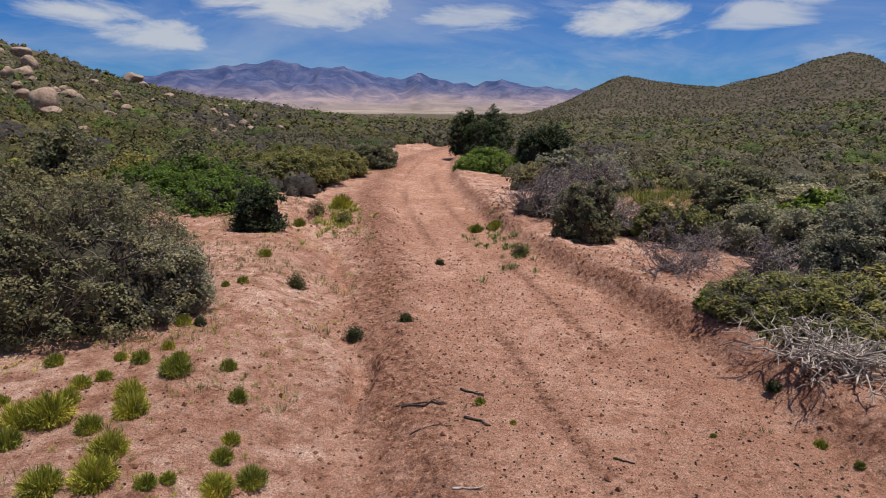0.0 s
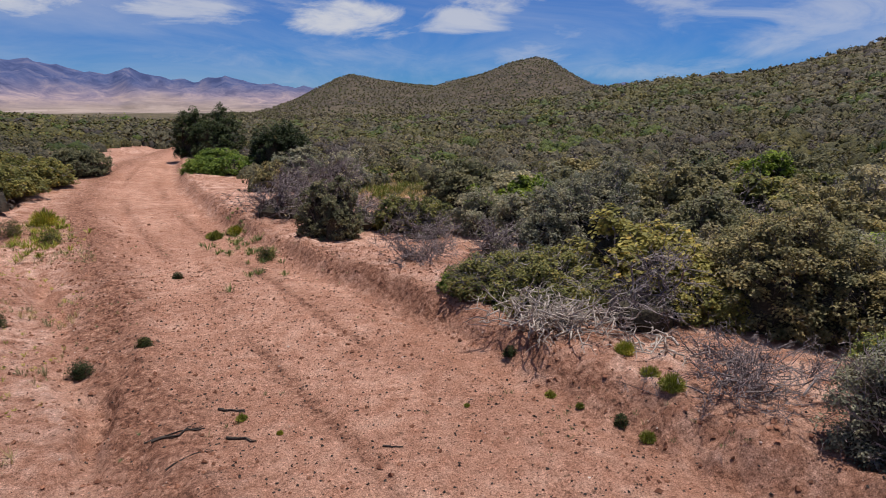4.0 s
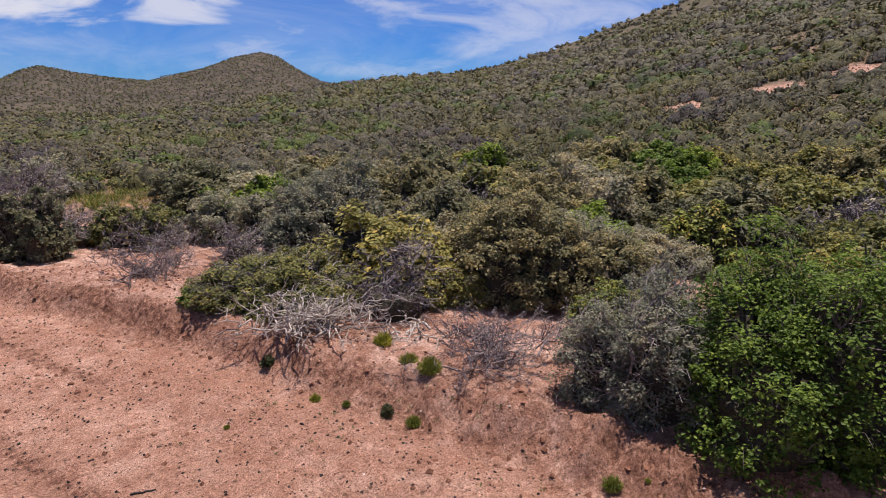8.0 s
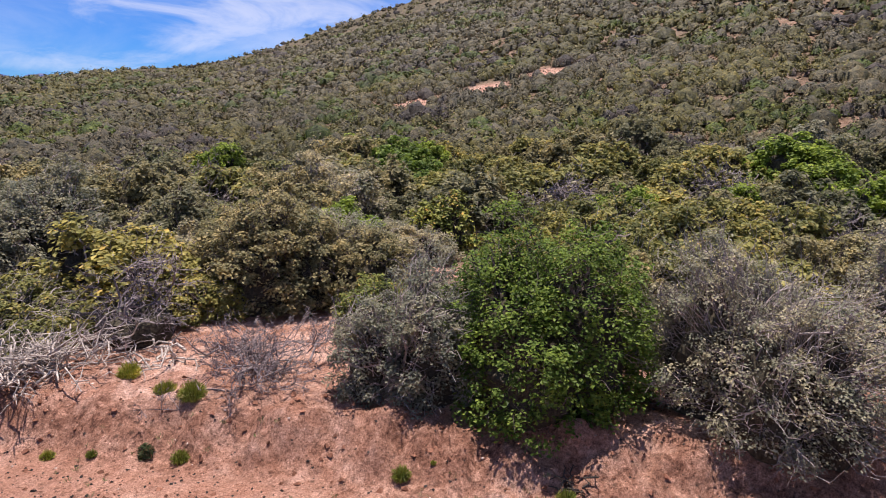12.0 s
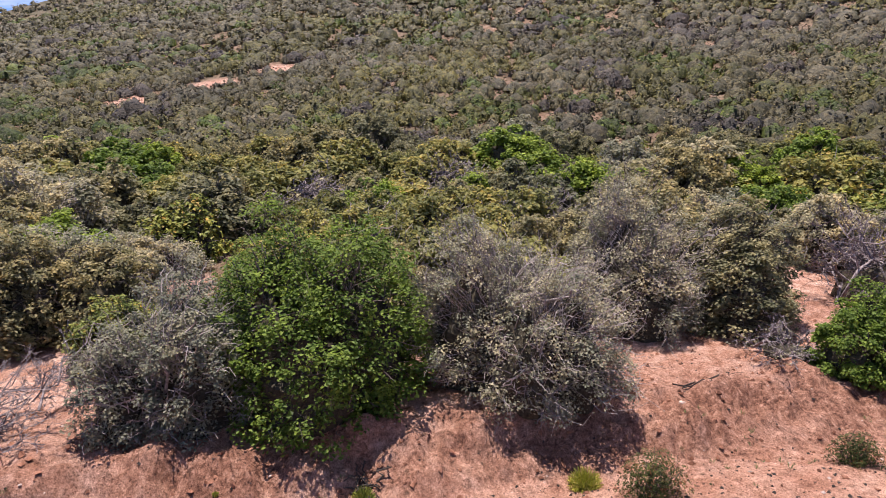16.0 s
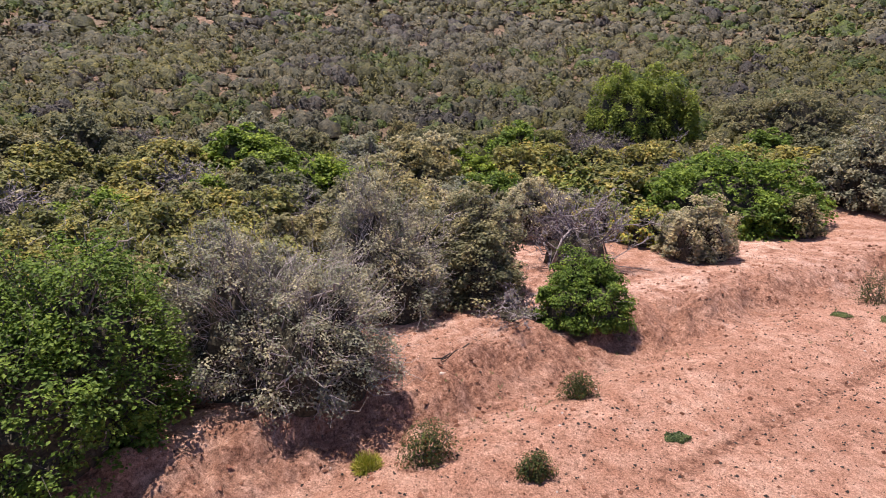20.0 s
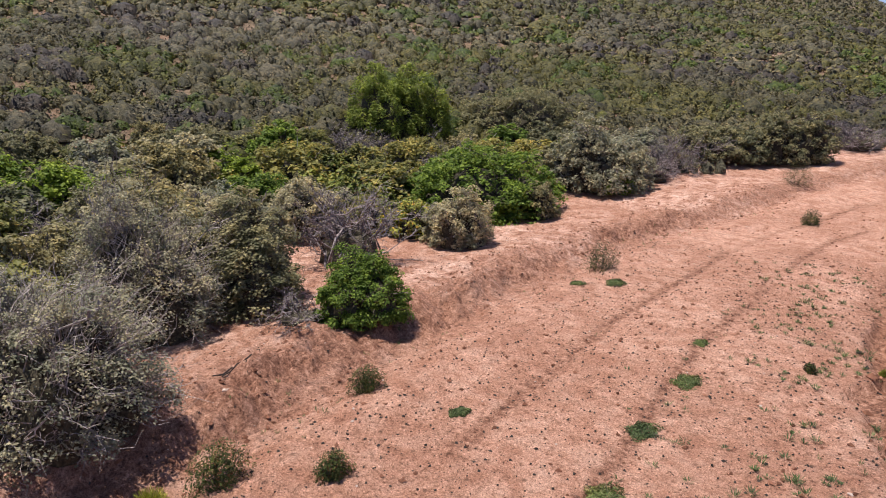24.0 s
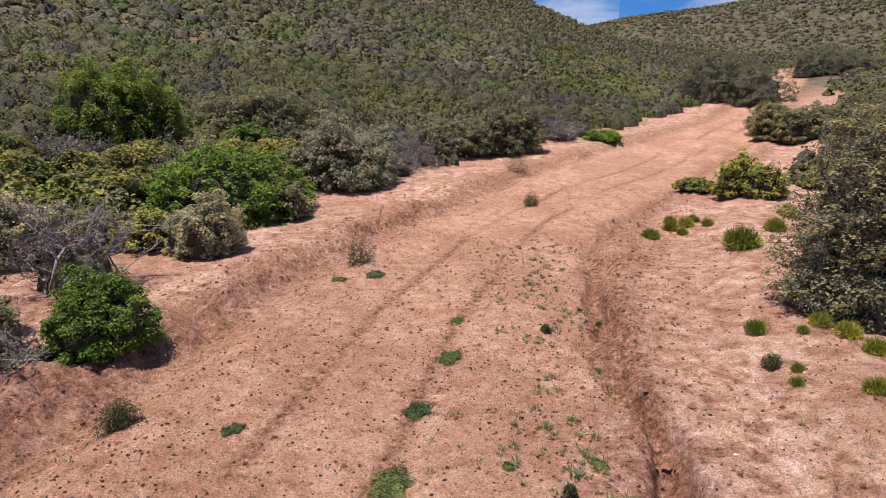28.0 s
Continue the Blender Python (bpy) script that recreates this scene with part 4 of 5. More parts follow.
def grass_tuft(seed, w):
    """Fine blades springing from one foot into a rounded head."""
    rng = np.random.default_rng(seed)
    n = int(np.clip(2600 * w, 320, 1300))
    d, tip = dome(rng, n, w, w * 0.62, -0.05)
    tip = tip * rng.uniform(0.55, 1.04, (n, 1))
    tip[:, 2] = np.maximum(tip[:, 2], 0.03)
    foot = d * np.array((1, 1, 0)) * (rng.uniform(0, 0.42, (n, 1)) * w)
    middle = foot * 0.45 + tip * 0.55 + np.array((0, 0, 0.06 * w)) + rng.normal(0, 0.025 * w, (n, 3))
    side = unit(np.cross(d, rng.normal(0, 1, (n, 3)))) * 0.0042 * max(1, w / 0.45)
    v = np.stack((foot - side, foot + side, middle + side, middle - side, tip + side * 0.4, tip - side * 0.4), 1).reshape(-1, 3)
    k = np.arange(n)[:, None] * 6
    return quad_mesh("grass_tuft", v, np.concatenate((k + np.array((0, 1, 2, 3)), k + np.array((3, 2, 4, 5)))), LEAF["tuft"])


def dark_tuft(seed, w, flat=0.62, leaf="dtuft", size=0.036):
    rng = np.random.default_rng(seed)
    n = int(np.clip(3600 * w, 700, 2400))
    d, p = dome(rng, n, w * 0.9, w * flat, -0.3)
    p = p * rng.uniform(0.5, 1.1, (n, 1))
    p[:, 2] = np.maximum(p[:, 2], 0.012)
    a = np.arctan2(p[:, 1], p[:, 0])
    uneven = 0.86 + 0.20 * np.sin(2 * a + seed) + 0.16 * np.sin(5 * a + 2.3 * seed)
    p[:, :2] *= uneven[:, None]
    crown = leaves(rng, p, d, size, 0.4, 0.5)
    m = 26
    foot = np.concatenate((rng.normal(0, 0.05 * w, (m, 2)), np.full((m, 1), -0.02)), 1)
    _, tip = dome(rng, m, w, w * flat * 1.15, 0.0)
    stems = tubes(bent(rng, foot, tip, 3, 0, 0.08), 0.004 * np.array((1.4, 1, 0.5))[None] * np.ones((m, 1)), 3)
    return quad_mesh("branchwork", *stems, BARK["live"]), quad_mesh("foliage", *crown, LEAF[leaf])


k = 0
for rows, label in ((TUFTS_SOUTH, "bright green bunch of grass on pale red soil"), (TUFTS_WEST, "yellow-green grass tuft on the sandy roadside"),
                    (TUFTS_GULLY, "green grass tuft beside the washed gully"), (TUFTS_ROAD, "small green weed tuft on the dirt road edge")):
    for x, y, w in rows:
        k += 1
        tuft = tagged(new("grass_tuft", grass_tuft(2000 + k, 0.88 * w)), label, "grass tuft", "grass tufts along the road")
        tuft.matrix_world = pose(x, y, ground_at(x, y) - 0.01, 0, 0, 37 * k)
for x, y, w in DARK_TUFTS:
    k += 1
    a, b = dark_tuft(2000 + k, w)
    stand("shrublet", (("branchwork", a), ("foliage", b)), x, y, 37 * k, "dark green and rusty little shrub on bare soil", "small shrub", "shrublets on the road", 0.01)
for x, y, w in MATS:
    k += 1
    a, b = dark_tuft(2000 + k, w, 0.16, "mat", 0.035)
    stand("weed_mat", (("branchwork", a), ("foliage", b)), x, y, 37 * k, "flat gray-green weed mat on the dirt road", "weed", "weed mats on the road", 0.005)


def branch_pile(name, x, y, w, h, seed, bark, count, thick, twigs, label, flat=1.0):
    """Dead limbs heaped on the ground: each limb a part, with its side twigs; the thin stuff a tangle."""
    rng = np.random.default_rng(seed)
    n = count
    a = rng.uniform(0, 2 * np.pi, n)
    foot = np.stack((np.cos(a), np.sin(a), 0 * a), 1) * (rng.uniform(0, 0.38, n) * w)[:, None]
    foot[:, 2] = rng.uniform(0.0, 0.3 * h, n)
    b = rng.uniform(0, 2 * np.pi, n)
    reach = rng.uniform(0.2, 0.5, n) * w
    tip = foot + np.stack((np.cos(b) * reach, np.sin(b) * reach, rng.uniform(-0.1, 0.8, n) * h * flat), 1)
    tip[:, 2] = np.maximum(tip[:, 2], 0.03)
    line = bent(rng, foot, tip, 7, 0.10, 0.10)
    line[..., 2] = np.maximum(line[..., 2], 0.01)
    fat = thick * rng.uniform(0.5, 1.3, (n, 1))
    pieces = []
    for i in range(n):
        own = [tubes(line[i:i + 1], fat[i:i + 1] * np.linspace(1.1, 0.35, 7)[None], 5)]
        for side in range(3):
            at = line[i:i + 1, int(rng.integers(2, 6))]
            end = at + unit(rng.normal(0, 1, (1, 3)) + np.array((0, 0, 0.3))) * reach[i] * rng.uniform(0.2, 0.5)
            end[:, 2] = np.maximum(end[:, 2], 0.02)
            own.append(tubes(bent(rng, at, end, 4, 0, 0.12), fat[i:i + 1] * 0.5 * np.linspace(1, 0.4, 4)[None], 4))
        pieces.append(("branch", quad_mesh("branch", *joined(*own), BARK[bark], True)))
    if twigs:
        orders = branching(rng, foot, tip, (6, 5, 3) if twigs > 300 else (2, 2), 0.42, thick, 0.0042, 0.12, 0.75, 0.10)
        for lines, _ in orders:
            lines[..., 2] *= flat
        pieces.append(("twig_tangle", quad_mesh("twig_tangle", *joined(*[tubes(*o, 3) for o in orders[1:]]), BARK[bark])))
    return stand(name, pieces, x, y, 50 * seed, label, "dead branches")


for k, (x, y, w, h) in enumerate(TWIG_PILES):
    if k == 2:
        branch_pile("burnt_branches", x, y, w, h, 3000 + k, "dark", 16, 0.014, 60, "charred black branches lying at the foot of the bank", 0.35)
    else:
        branch_pile("brush_pile", x, y, w, h, 3000 + k, "purple", 34, 0.014, 420, "heap of gray dead twigs lying on the soil")
for k, (x, y, w, h) in enumerate(WHITE_PILES):
    branch_pile("dead_branches", x, y, w * 1.1, h, 3100 + k, "white", 90, 0.021, 80, "bleached white dead branches fallen over the bank")
branch_pile("dead_branches", 6.75, 6.9, 1.5, 0.22, 3200, "white", 14, 0.020, 0, "bare bleached roots sprawling on the soil", 0.5)


# ---- chaparral over the slopes ----
def clear(x, y):
    """How far a place lies outside road, verges and the open sandy spots."""
    west, east = table(ROAD_WEST, y), table(ROAD_EAST, y)
    verge_w = np.where(y > 0, np.where(y > 26, 3.0, 9.0), np.where(y > -24, 7.0, 3.0))
    verge_e = np.where(y < -3, 3.2, np.where(y < 14, 2.4, 2.0))
    return np.where((y > 60) | (y < -130), 6.0, np.maximum(west - verge_w - x, x - east - verge_e))


def scatter(rng, r0, r1, count, spans=((-43, 212),)):
    az = np.concatenate([rng.uniform(a, b, count // len(spans)) for a, b in spans])
    rng.shuffle(az)
    az, count = np.radians(az), len(az)
    r = np.sqrt(rng.uniform(r0 * r0, r1 * r1, count))
    return r * np.sin(az), r * np.cos(az)


taken = np.array([(x, y, w) for kind, rows in SHRUBS for x, y, w, h in rows])
count_listed = len(taken)
taken = np.concatenate((taken, [(x, y, 1.3 * w) for x, y, w, h in BOULDERS]))


def thinned(rng, x, y, gap, w, open_front=False):
    """Drops places that lie on the road, in a listed shrub or in a bare spot, or too near to one another."""
    r, az = np.hypot(x, y), np.degrees(np.arctan2(x, y)) % 360
    far = table(NEAR_FAR, az, 360)
    south = (az > 100) & (az < 300)
    # nothing behind the crests, which hide it
    ok = (clear(x, y) > 0.3 + 0.4 * w) & ((r < far * 1.07) | (south & (az > 160) & (r < 430)) | ((az > 4) & (az < 42) & (r < 535)))
    for bx, by, bw in taken:
        ok &= np.hypot(x - bx, y - by) > 0.34 * bw + np.minimum(0.34 * w, 0.6)
    for bx, by, bw in taken[:count_listed]:
        d = math.hypot(bx, by)
        if d > 11 and open_front:
            off = (x * by - y * bx) / d
            ok &= ~((np.abs(off) < 0.40 * bw + 0.2 * w) & (r < d) & (r > 0.88 * d - 1.0) & (w > 1.5))
    for bx, by, bw in BARE:
        ok &= np.hypot(x - bx, y - by) > bw * 1.05 + 0.42 * w
    # the open glade and the low dead brush before it
    ok &= ~((az > 8) & (az < 26) & (r < 29) & (r > 12))
    x, y, w = x[ok], y[ok], w[ok]
    cells, keep = {}, []
    for i in range(len(x)):
        g = gap * w[i]
        c = (int(x[i] // 3), int(y[i] // 3))
        if all((x[i] - x[j]) ** 2 + (y[i] - y[j]) ** 2 > (0.5 * (g + gap * w[j])) ** 2 for dx in (-1, 0, 1) for dy in (-1, 0, 1) for j in cells.get((c[0] + dx, c[1] + dy), ())):
            cells.setdefault(c, []).append(i)
            keep.append(i)
    return x[keep], y[keep], w[keep]


MIX = ("oak", "gray", "green", "manz", "yellow", "dead")


def species(rng, x, y):
    """Which kind grows where: patches of each, with some of all."""
    a, b = fbm(x / 8, y / 8, 81, 3) + rng.normal(0, 0.09, len(x)), fbm(x / 5, y / 5, 82, 2) + rng.normal(0, 0.10, len(x))
    return np.where(b > 0.23, 4, np.where(b > 0.15, 2, np.where(b < -0.21, 5, np.where(a > 0.06, 3, np.where(a > -0.13, 0, 1)))))


# shrubs near enough to be told apart
rng = np.random.default_rng(7)
models = {}
for i, kind in enumerate(MIX):
    for v in range(7):
        w = (1.9, 1.8, 1.7, 1.6, 1.2, 1.5)[i]
        models[i, v] = (shrub_meshes(kind, w, w * (0.72, 0.70, 0.72, 0.55, 0.6, 0.65)[i], 14 if v > 3 else 25, 400 + 10 * i + v), w)
x, y = scatter(rng, 7, 34, 5200)
x, y, w = thinned(rng, x, y, 0.60, rng.uniform(1.4, 3.0, len(x)), True)
order = np.argsort(np.hypot(x, y))[:300]
edge = float(np.hypot(x, y)[order].max())
kinds = species(rng, x, y)
for i in order:
    pieces, size = models[int(kinds[i]), int(rng.integers(4, 7)) if math.hypot(x[i], y[i]) < 18 else int(rng.integers(0, 4))]
    kind = MIX[int(kinds[i])]
    label, category = LOOKS[kind]
    s = w[i] / size * (0.75 if kind == "yellow" else 1)
    root = stand("dead_shrub" if kind == "dead" else "shrub", pieces, x[i], y[i], rng.uniform(0, 360), label, category, "chaparral beside the road")
    root.scale = (s, s, s * rng.uniform(0.85, 1.15))


def brush_field(name, label, r0, r1, tries, gap, wide, lobes, quads, spray, leaf, seed, round_by=(7, 4), spans=((-43, 212),)):
    """Shrubs past counting, grown into one another: each of several lobes, leaf sprays over a heart darkened as gap
    shade, one mesh for each kind.
    """
    rng = np.random.default_rng(seed)
    x, y = scatter(rng, r0, r1, tries, spans)
    x, y, w = thinned(rng, x, y, gap, rng.uniform(*wide, len(x)))
    kinds = species(rng, x, y)
    kinds = np.where((r0 >= 135) & (kinds != 5) & (rng.uniform(0, 1, len(x)) < 0.4), 0, kinds)
    tone = np.clip(0.50 + 1.1 * fbm(x / 9, y / 9, 95, 2) + rng.normal(0, 0.10, len(x)), 0.2, 1)
    # each shrub's lobes
    a, off = rng.uniform(0, 2 * np.pi, (len(x), lobes)), rng.uniform(0.05, 0.62, (len(x), lobes)) * (lobes > 1)
    x, y = (x[:, None] + np.cos(a) * off * w[:, None]).ravel(), (y[:, None] + np.sin(a) * off * w[:, None]).ravel()
    w = (w[:, None] * (rng.uniform(0.26, 0.80, (len(w), lobes)) if lobes > 1 else 1)).ravel()
    kinds, tone = np.repeat(kinds, lobes), np.clip(np.repeat(tone, lobes) + rng.normal(0, 0.10, len(x)), 0.15, 1)
    z = ground_height(x, y)
    tall = rng.uniform(0.34, 0.66, len(x)) * (1.8 / np.maximum(w, 1.0)) ** 0.5
    hearts = [core(rng, 1.0, 1.0, *round_by, 0.78) for _ in range(12)]
    for i, kind in enumerate(MIX):
        at = np.where(kinds == i)[0]
        if not len(at):
            continue
        small = 0.8 if kind == "yellow" else 1
        n = len(at) * quads
        who = np.repeat(at, quads)
        d, p = dome(rng, n, 1.0, 1.0, -0.25)
        lump = 0.55 + 0.72 * vnoise(p[:, 0] * 5 + who, p[:, 1] * 5 + p[:, 2] * 4, 91) + rng.normal(0, 0.09, n)
        p = p * lump[:, None] * w[who, None] * small
        p[:, 2] *= tall[who]
        p = p + np.stack((x[who], y[who], z[who] - 0.05), 1)
        p, d = np.repeat(p, spray, 0), np.repeat(d, spray, 0)
        if spray > 1:
            p = p + rng.normal(0, leaf * 0.6, p.shape)
        pieces, tones = [leaves(rng, p, d, leaf, 0.75, 0.65)], [np.repeat(tone[who], 4 * spray)]
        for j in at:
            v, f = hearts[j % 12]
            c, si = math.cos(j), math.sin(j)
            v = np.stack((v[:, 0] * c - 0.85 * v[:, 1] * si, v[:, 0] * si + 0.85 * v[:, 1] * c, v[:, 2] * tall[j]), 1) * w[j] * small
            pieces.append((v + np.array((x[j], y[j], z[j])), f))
            # low tone puts the shade of the gaps into the heart's colour
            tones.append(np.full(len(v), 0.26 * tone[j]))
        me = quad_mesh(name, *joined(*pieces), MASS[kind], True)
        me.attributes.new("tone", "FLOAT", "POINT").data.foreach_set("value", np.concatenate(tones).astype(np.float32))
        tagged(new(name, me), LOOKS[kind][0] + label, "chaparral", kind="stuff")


brush_field("chaparral", ", massed on the lower slope", edge - 3, 60, 16000, 0.42, (1.3, 4.2), 5, 14, 2, 0.17, 11, (5, 3))
brush_field("chaparral", ", massed on the hillside", 60, 135, 28000, 0.43, (1.6, 5.2), 4, 11, 1, 0.36, 12, (5, 3))
brush_field("chaparral", ", dotted over the upper slope", 135, 260, 24000, 0.62, (1.4, 3.4), 2, 7, 1, 0.50, 13, (4, 3), ((-43, 212), (164, 212)))
brush_field("chaparral", ", dotted over the south ridge", 260, 420, 14000, 0.55, (1.6, 4.0), 1, 8, 1, 0.70, 14, (4, 3), ((164, 212),))
brush_field("chaparral", ", dotted over the far bare hills", 260, 540, 12000, 1.15, (0.8, 2.3), 1, 8, 1, 0.5, 15, (4, 3), ((4, 43),))


# ---- stones, clods, sticks ----
def stones(name, count, sizes, mat, label, seed, where, r1=26):
    rng = np.random.default_rng(seed)
    x, y = scatter(rng, 3.2, r1, count * 6)
    ok = np.where(where(x, y) > rng.uniform(0, 1, len(x)))[0][:count]
    x, y = x[ok], y[ok]
    n = len(x)
    s = rng.uniform(0, 1, n) ** 2.5 * (sizes[1] - sizes[0]) + sizes[0]
    shape = np.array(((1, 0, 0), (-1, 0, 0), (0, 1, 0), (0, -1, 0), (0, 0, 1), (0, 0, -1.0)))
    v = shape[None] * rng.uniform(0.55, 1.25, (n, 6, 1)) + rng.normal(0, 0.15, (n, 6, 3))
    v = v * s[:, None, None] * np.array((1, 1, 0.75))
    a = rng.uniform(0, 6.28, n)
    c, si = np.cos(a)[:, None], np.sin(a)[:, None]
    v = np.stack((v[..., 0] * c - v[..., 1] * si, v[..., 0] * si + v[..., 1] * c, v[..., 2]), -1)
    v = v + np.stack((x, y, ground_height(x, y) + 0.25 * s), 1)[:, None]
    f = np.array(((0, 2, 4), (2, 1, 4), (1, 3, 4), (3, 0, 4), (2, 0, 5), (1, 2, 5), (3, 1, 5), (0, 3, 5)))
    f = (np.arange(n)[:, None, None] * 6 + f).reshape(-1, 3)
    return tagged(new(name, quad_mesh(name, v.reshape(-1, 3), f, mat)), label, "stones", kind="stuff")


def on_road(x, y):
    return ramp(0, 0.5, x - table(ROAD_WEST, y)) * ramp(0, 0.5, table(ROAD_EAST, y) - x)


def by_road(x, y):
    d = np.minimum(np.abs(x - table(ROAD_WEST, y) + 0.6), np.abs(x - table(ROAD_EAST, y) - 0.7))
    return np.exp(-(d / 0.9) ** 2) + 0.26 * (clear(x, y) < 0)


stones("soil_clods", 11000, (0.008, 0.05), CLOD, "crumbled red-brown soil clods along the road edges", 51, by_road)
stones("litter", 14000, (0.008, 0.027), BARK["dark"], "dark crumbs of plant litter strewn on the road", 52, lambda x, y: 0.6 * on_road(x, y) + 0.25 * (clear(x, y) < 0), 17)
stones("pebbles", 1500, (0.006, 0.024), PEBBLE, "small pale quartz pebbles strewn on the soil", 53, lambda x, y: 0.5 * by_road(x, y) + 0.4 * (clear(x, y) < 0.5))


def in_gully(x, y):
    return np.exp(-((x - table(RILL, y) - 0.1) / (0.16 + 0.30 * vnoise(x * 0.8, y * 0.8, 37))) ** 2) * ramp(0.35, 0.6, vnoise(x * 0.3, y * 0.55, 38)) * (y < 2)


stones("gully_rubble", 1500, (0.012, 0.10), CLOD, "broken dark clods fallen into the washed gully", 54, in_gully, 24)
stones("litter", 500, (0.01, 0.06), BARK["dark"], "dark roots and litter caught in the washed gully", 55, in_gully, 24)


def west_verge(x, y):
    return ((x < table(RILL, y) - 0.3) & (clear(x, y) < 0.5) & (y < 3)) * 0.5


stones("pebbles", 900, (0.008, 0.032), PEBBLE, "pale quartz pebbles on the sandy verge past the gully", 56, west_verge, 22)


def rock_mesh(seed, w, d, h):
    rng = np.random.default_rng(seed)
    bm = bmesh.new()
    bmesh.ops.create_icosphere(bm, subdivisions=3, radius=0.5)
    cuts = [(Vector(rng.normal(0, 1, 3)).normalized(), rng.uniform(0.24, 0.42)) for _ in range(12)]
    for v in bm.verts:
        for way, reach in cuts:
            over = v.co.dot(way) - reach
            if over > 0:
                v.co -= way * over * 0.97
        v.co *= 1 + 0.10 * noise.noise(v.co * 4 + Vector((seed, 0, 0)))
        v.co = Vector((v.co.x * w, v.co.y * d, v.co.z * h))
    me = bpy.data.meshes.new("boulder")
    bm.to_mesh(me)
    bm.free()
    me.materials.append(BOULDER)
    me.polygons.foreach_set("use_smooth", np.ones(len(me.polygons), bool))
    return me


for k, (x, y, w, h) in enumerate(BOULDERS):
    ob = tagged(new("boulder", rock_mesh(600 + k, w, w * 0.9, h * 1.7)), "weathered tan granite boulder among hillside brush", "boulder", "boulders on the hillside")
    ob.matrix_world = pose(x, y, ground_at(x, y) + 0.62 * h, 0, 0, 70 * k)
rng = np.random.default_rng(77)
pool = [rock_mesh(650 + k, 1.0, 0.85, 0.75) for k in range(6)]
for k in range(60):
    a, d = radians(rng.uniform(-40, -14)), rng.uniform(48, 120)
    x, y, s = d * math.sin(a), d * math.cos(a), float(rng.uniform(0.5, 1.5))
    ob = tagged(new("boulder", pool[k % 6]), "small tan granite rock showing between shrubs", "boulder", "boulders on the hillside")
    ob.matrix_world = pose(x, y, ground_at(x, y) + 0.45 * s, 0, 0, 61 * k)
    ob.scale = (s, s, s)
for k, (x, y, w) in enumerate(PALE_STONES):
    me = rock_mesh(700 + k, w, w * 0.7, w * 0.6)
    me.materials[0] = PEBBLE
    ob = tagged(new("stone", me), "small pale whitish stone lying on red soil", "stone", "pale stones by the road")
    ob.matrix_world = pose(x, y, ground_at(x, y) + 0.12 * w, 0, 0, 50 * k)
for k, (x0, y0, x1, y1, fat, bark) in enumerate(STICKS):
    rng = np.random.default_rng(800 + k)
    cx, cy = (x0 + x1) / 2, (y0 + y1) / 2
    a, b = np.array([[x0 - cx, y0 - cy, 0.0]]), np.array([[x1 - cx, y1 - cy, 0.0]])
    line = bent(rng, a, b, 7, 0, 0.05)
    line[..., 2] = ground_height(line[..., 0] + cx, line[..., 1] + cy) - ground_at(cx, cy) + fat * 0.7
    side = bent(rng, line[:, 4], line[:, 4] + (b - a) * 0.3 + rng.normal(0, 0.06, (1, 3)) * np.array((1, 1, 0)), 4, 0.0, 0.06)
    mesh = quad_mesh("stick", *joined(tubes(line, fat * np.linspace(1, 0.4, 7)[None], 5), tubes(side, fat * 0.5 * np.linspace(1, 0.4, 4)[None], 4)), BARK[bark], True)
    ob = tagged(new("stick", mesh), "crooked dry stick lying on the red soil", "stick")
    ob.location = (cx, cy, ground_at(cx, cy))


# ---- sprigs and straw between the tufts ----
def sprigs(name, label, at, tall, wide, count, leaf, seed):
    """Thin growth past counting: upright blades in small bunches."""
    rng = np.random.default_rng(seed)
    x, y = at(rng)
    n = len(x) * count
    who = np.repeat(np.arange(len(x)), count)
    size = rng.uniform(0.5, 1.4, len(x))[who]
    a = rng.uniform(0, 2 * np.pi, n)
    foot = np.stack((x[who], y[who], ground_height(x, y)[who] - 0.005), 1) + np.stack((np.cos(a), np.sin(a), 0 * a), 1) * (rng.uniform(0, 0.3, n) * wide * size)[:, None]
    tip = foot + np.stack((np.cos(a) * wide * size * rng.uniform(0.2, 0.9, n), np.sin(a) * wide * size * rng.uniform(0.2, 0.9, n), tall * size * rng.uniform(0.3, 1, n)), 1)
    side = np.stack((-np.sin(a), np.cos(a), 0 * a), 1) * (0.16 * wide * 0.35)
    mid = (foot + tip) / 2
    v = np.stack((foot - side * 0.4, mid - side, tip, mid + side), 1).reshape(-1, 3)
    return tagged(new(name, quad_mesh(name, v, np.arange(4 * n).reshape(n, 4), LEAF[leaf])), label, "weeds", kind="stuff")


def verge(count, x0, x1, y0, y1, patch, seed):
    def pick(rng):
        x, y = rng.uniform(x0, x1, count * 3), rng.uniform(y0, y1, count * 3)
        ok = (fbm(x / patch, y / patch, seed, 3) > 0.02) & (clear(x, y) < 0.5) & (x < table(ROAD_WEST, y) - 0.4)
        return x[ok][:count], y[ok][:count]
    return pick


def edge_weeds(rng):
    y = rng.uniform(-24, 26, 900)
    side = rng.uniform(0, 1, 900) < 0.55
    x = np.where(side, table(ROAD_EAST, y) - np.abs(rng.normal(0, 0.9, 900)) + 0.5, table(ROAD_WEST, y) + rng.normal(-0.3, 0.9, 900))
    ok = fbm(x / 1.6, y / 1.6, 97, 3) > 0.03
    return x[ok], y[ok]


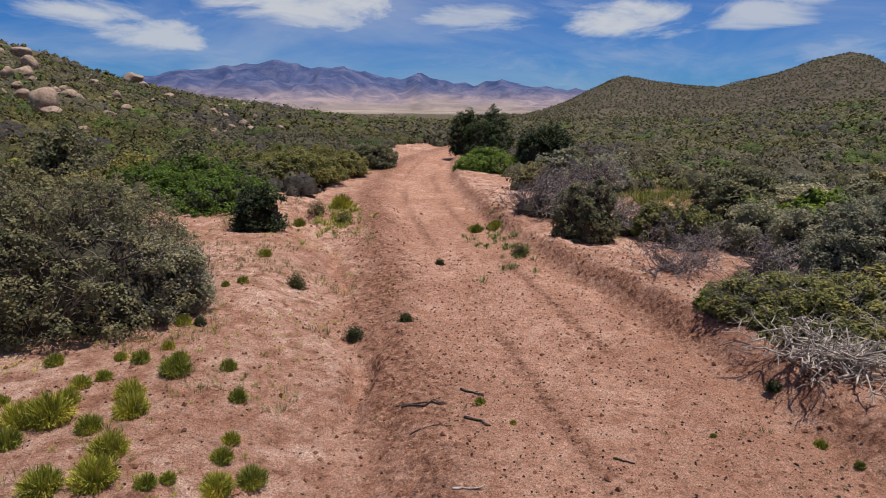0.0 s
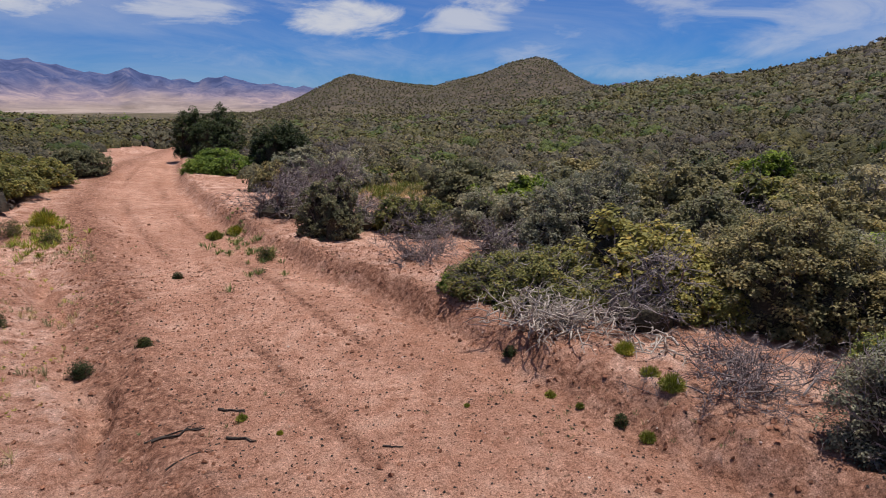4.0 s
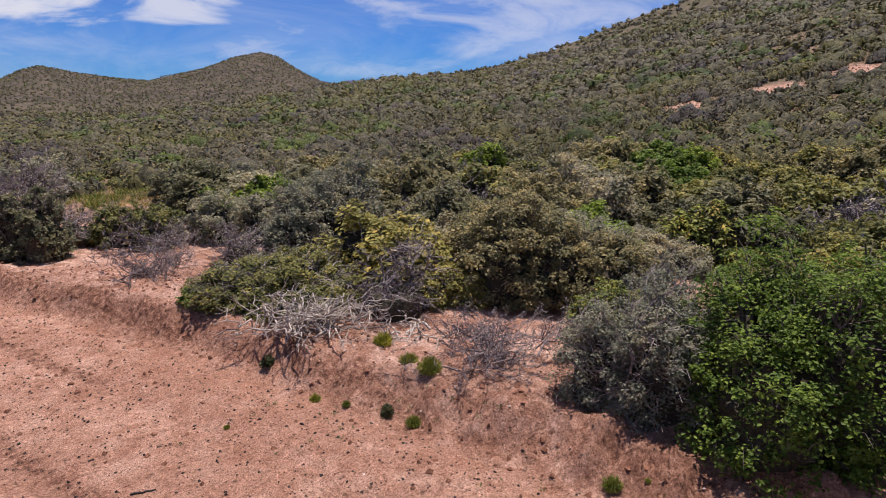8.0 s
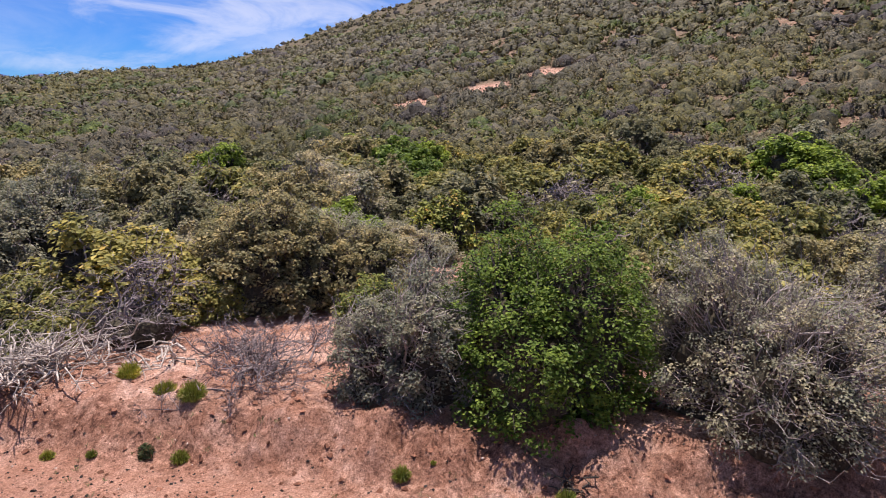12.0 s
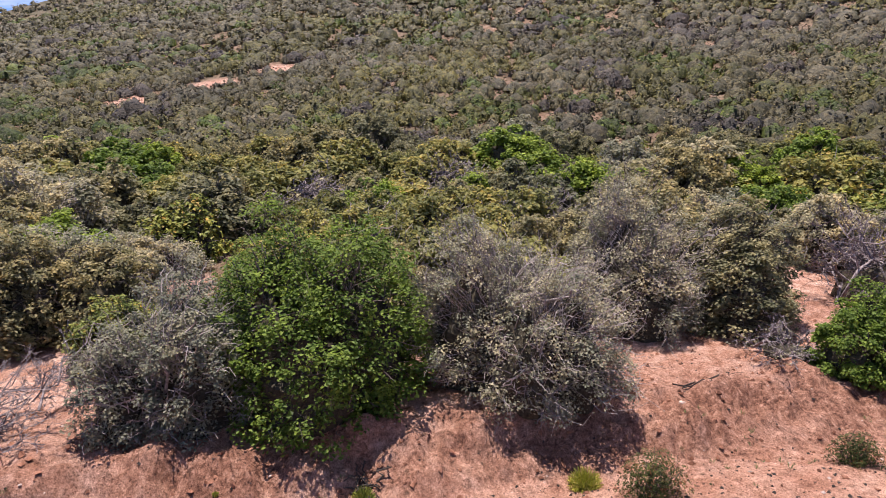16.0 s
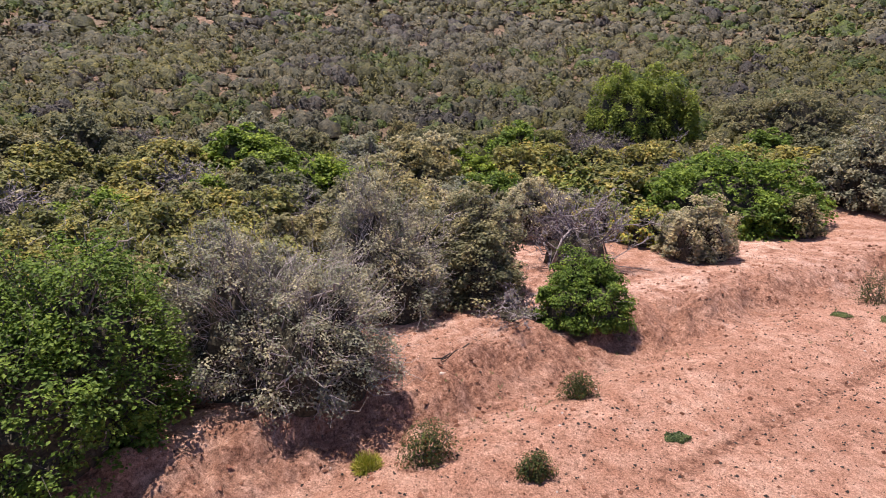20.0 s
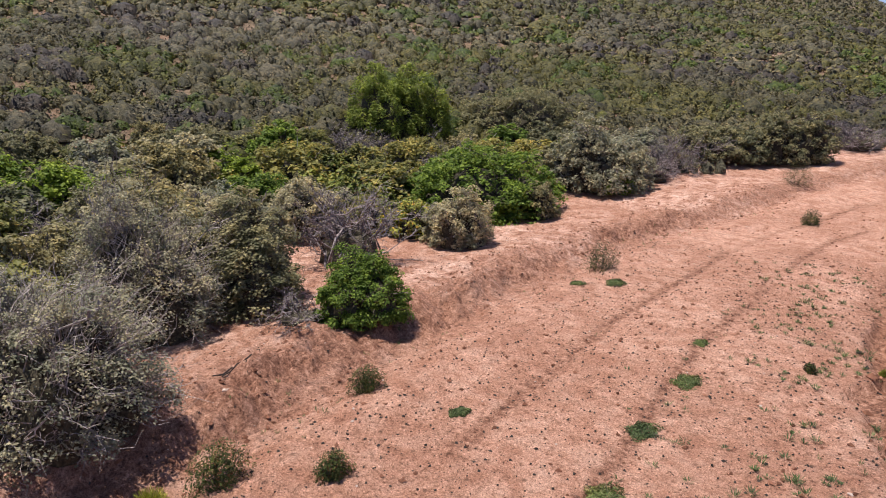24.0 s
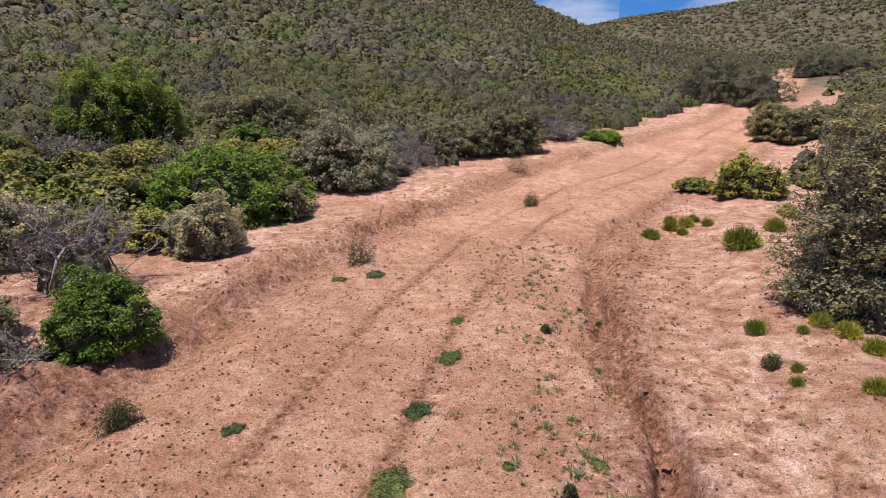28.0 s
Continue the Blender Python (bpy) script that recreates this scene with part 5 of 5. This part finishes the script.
sprigs("dry_grass", "sparse straw-coloured dry grass on the sandy verge", verge(1500, -9, -2, 4, 26, 1.6, 98), 0.14, 0.09, 12, "dry", 61)
sprigs("dry_grass", "thin straw-coloured dry grass beyond the gully", verge(600, -8, -1.2, -22, 3, 1.4, 99), 0.10, 0.08, 10, "dry", 62)
sprigs("weeds", "tiny green weeds scattered along the road edges", edge_weeds, 0.07, 0.06, 12, "mat", 63)
sprigs("weeds", "low green weeds between the grass tufts", verge(420, -8, -2, 4, 24, 1.2, 101), 0.08, 0.07, 14, "tuft", 64)
a, b = dark_tuft(2900, 0.5, 0.7, "red", 0.05)
stand("shrublet", (("branchwork", a), ("foliage", b)), 22.3, -3.0, 0, "small rusty red shrub among olive chaparral", "small shrub")


def glade(count, seed):
    def pick(rng):
        x, y = rng.normal(10.8, 1.9, count), rng.normal(26.3, 1.3, count)
        ok = fbm(x / 1.1, y / 1.1, seed, 3) > -0.06
        return x[ok], y[ok]
    return pick


def wash_weeds(rng):
    y = rng.uniform(-16, -3, 420)
    x = table(RILL, y) + np.abs(rng.normal(0.9, 0.7, 420))
    ok = fbm(x / 0.8, y / 0.8, 104, 3) > 0.02
    return x[ok], y[ok]


sprigs("weeds", "yellow-green flowering weeds in an open glade", glade(420, 102), 0.30, 0.28, 26, "yellow", 65)
sprigs("dry_grass", "straw-coloured dry grass in an open glade", glade(900, 103), 0.22, 0.16, 14, "dry", 66)
sprigs("weeds", "small fresh green weeds beside the washed gully", wash_weeds, 0.08, 0.10, 20, "mat", 67)


def patch(x0, y0, wide, long, count):
    def pick(rng):
        return rng.normal(x0, wide, count), rng.normal(y0, long, count)
    return pick


sprigs("weeds", "green weeds growing along the far road edge", patch(1.7, 18.6, 0.45, 1.9, 60), 0.20, 0.18, 22, "mat", 68)
sprigs("weeds", "yellow-green weeds in the wash beside the road", patch(-3.9, 22.5, 0.5, 1.6, 90), 0.22, 0.20, 22, "tuft", 69)
sprigs("weeds", "tiny green weeds in the wheel-worn road", patch(1.6, -8.5, 0.7, 3.0, 60), 0.05, 0.09, 16, "mat", 70)
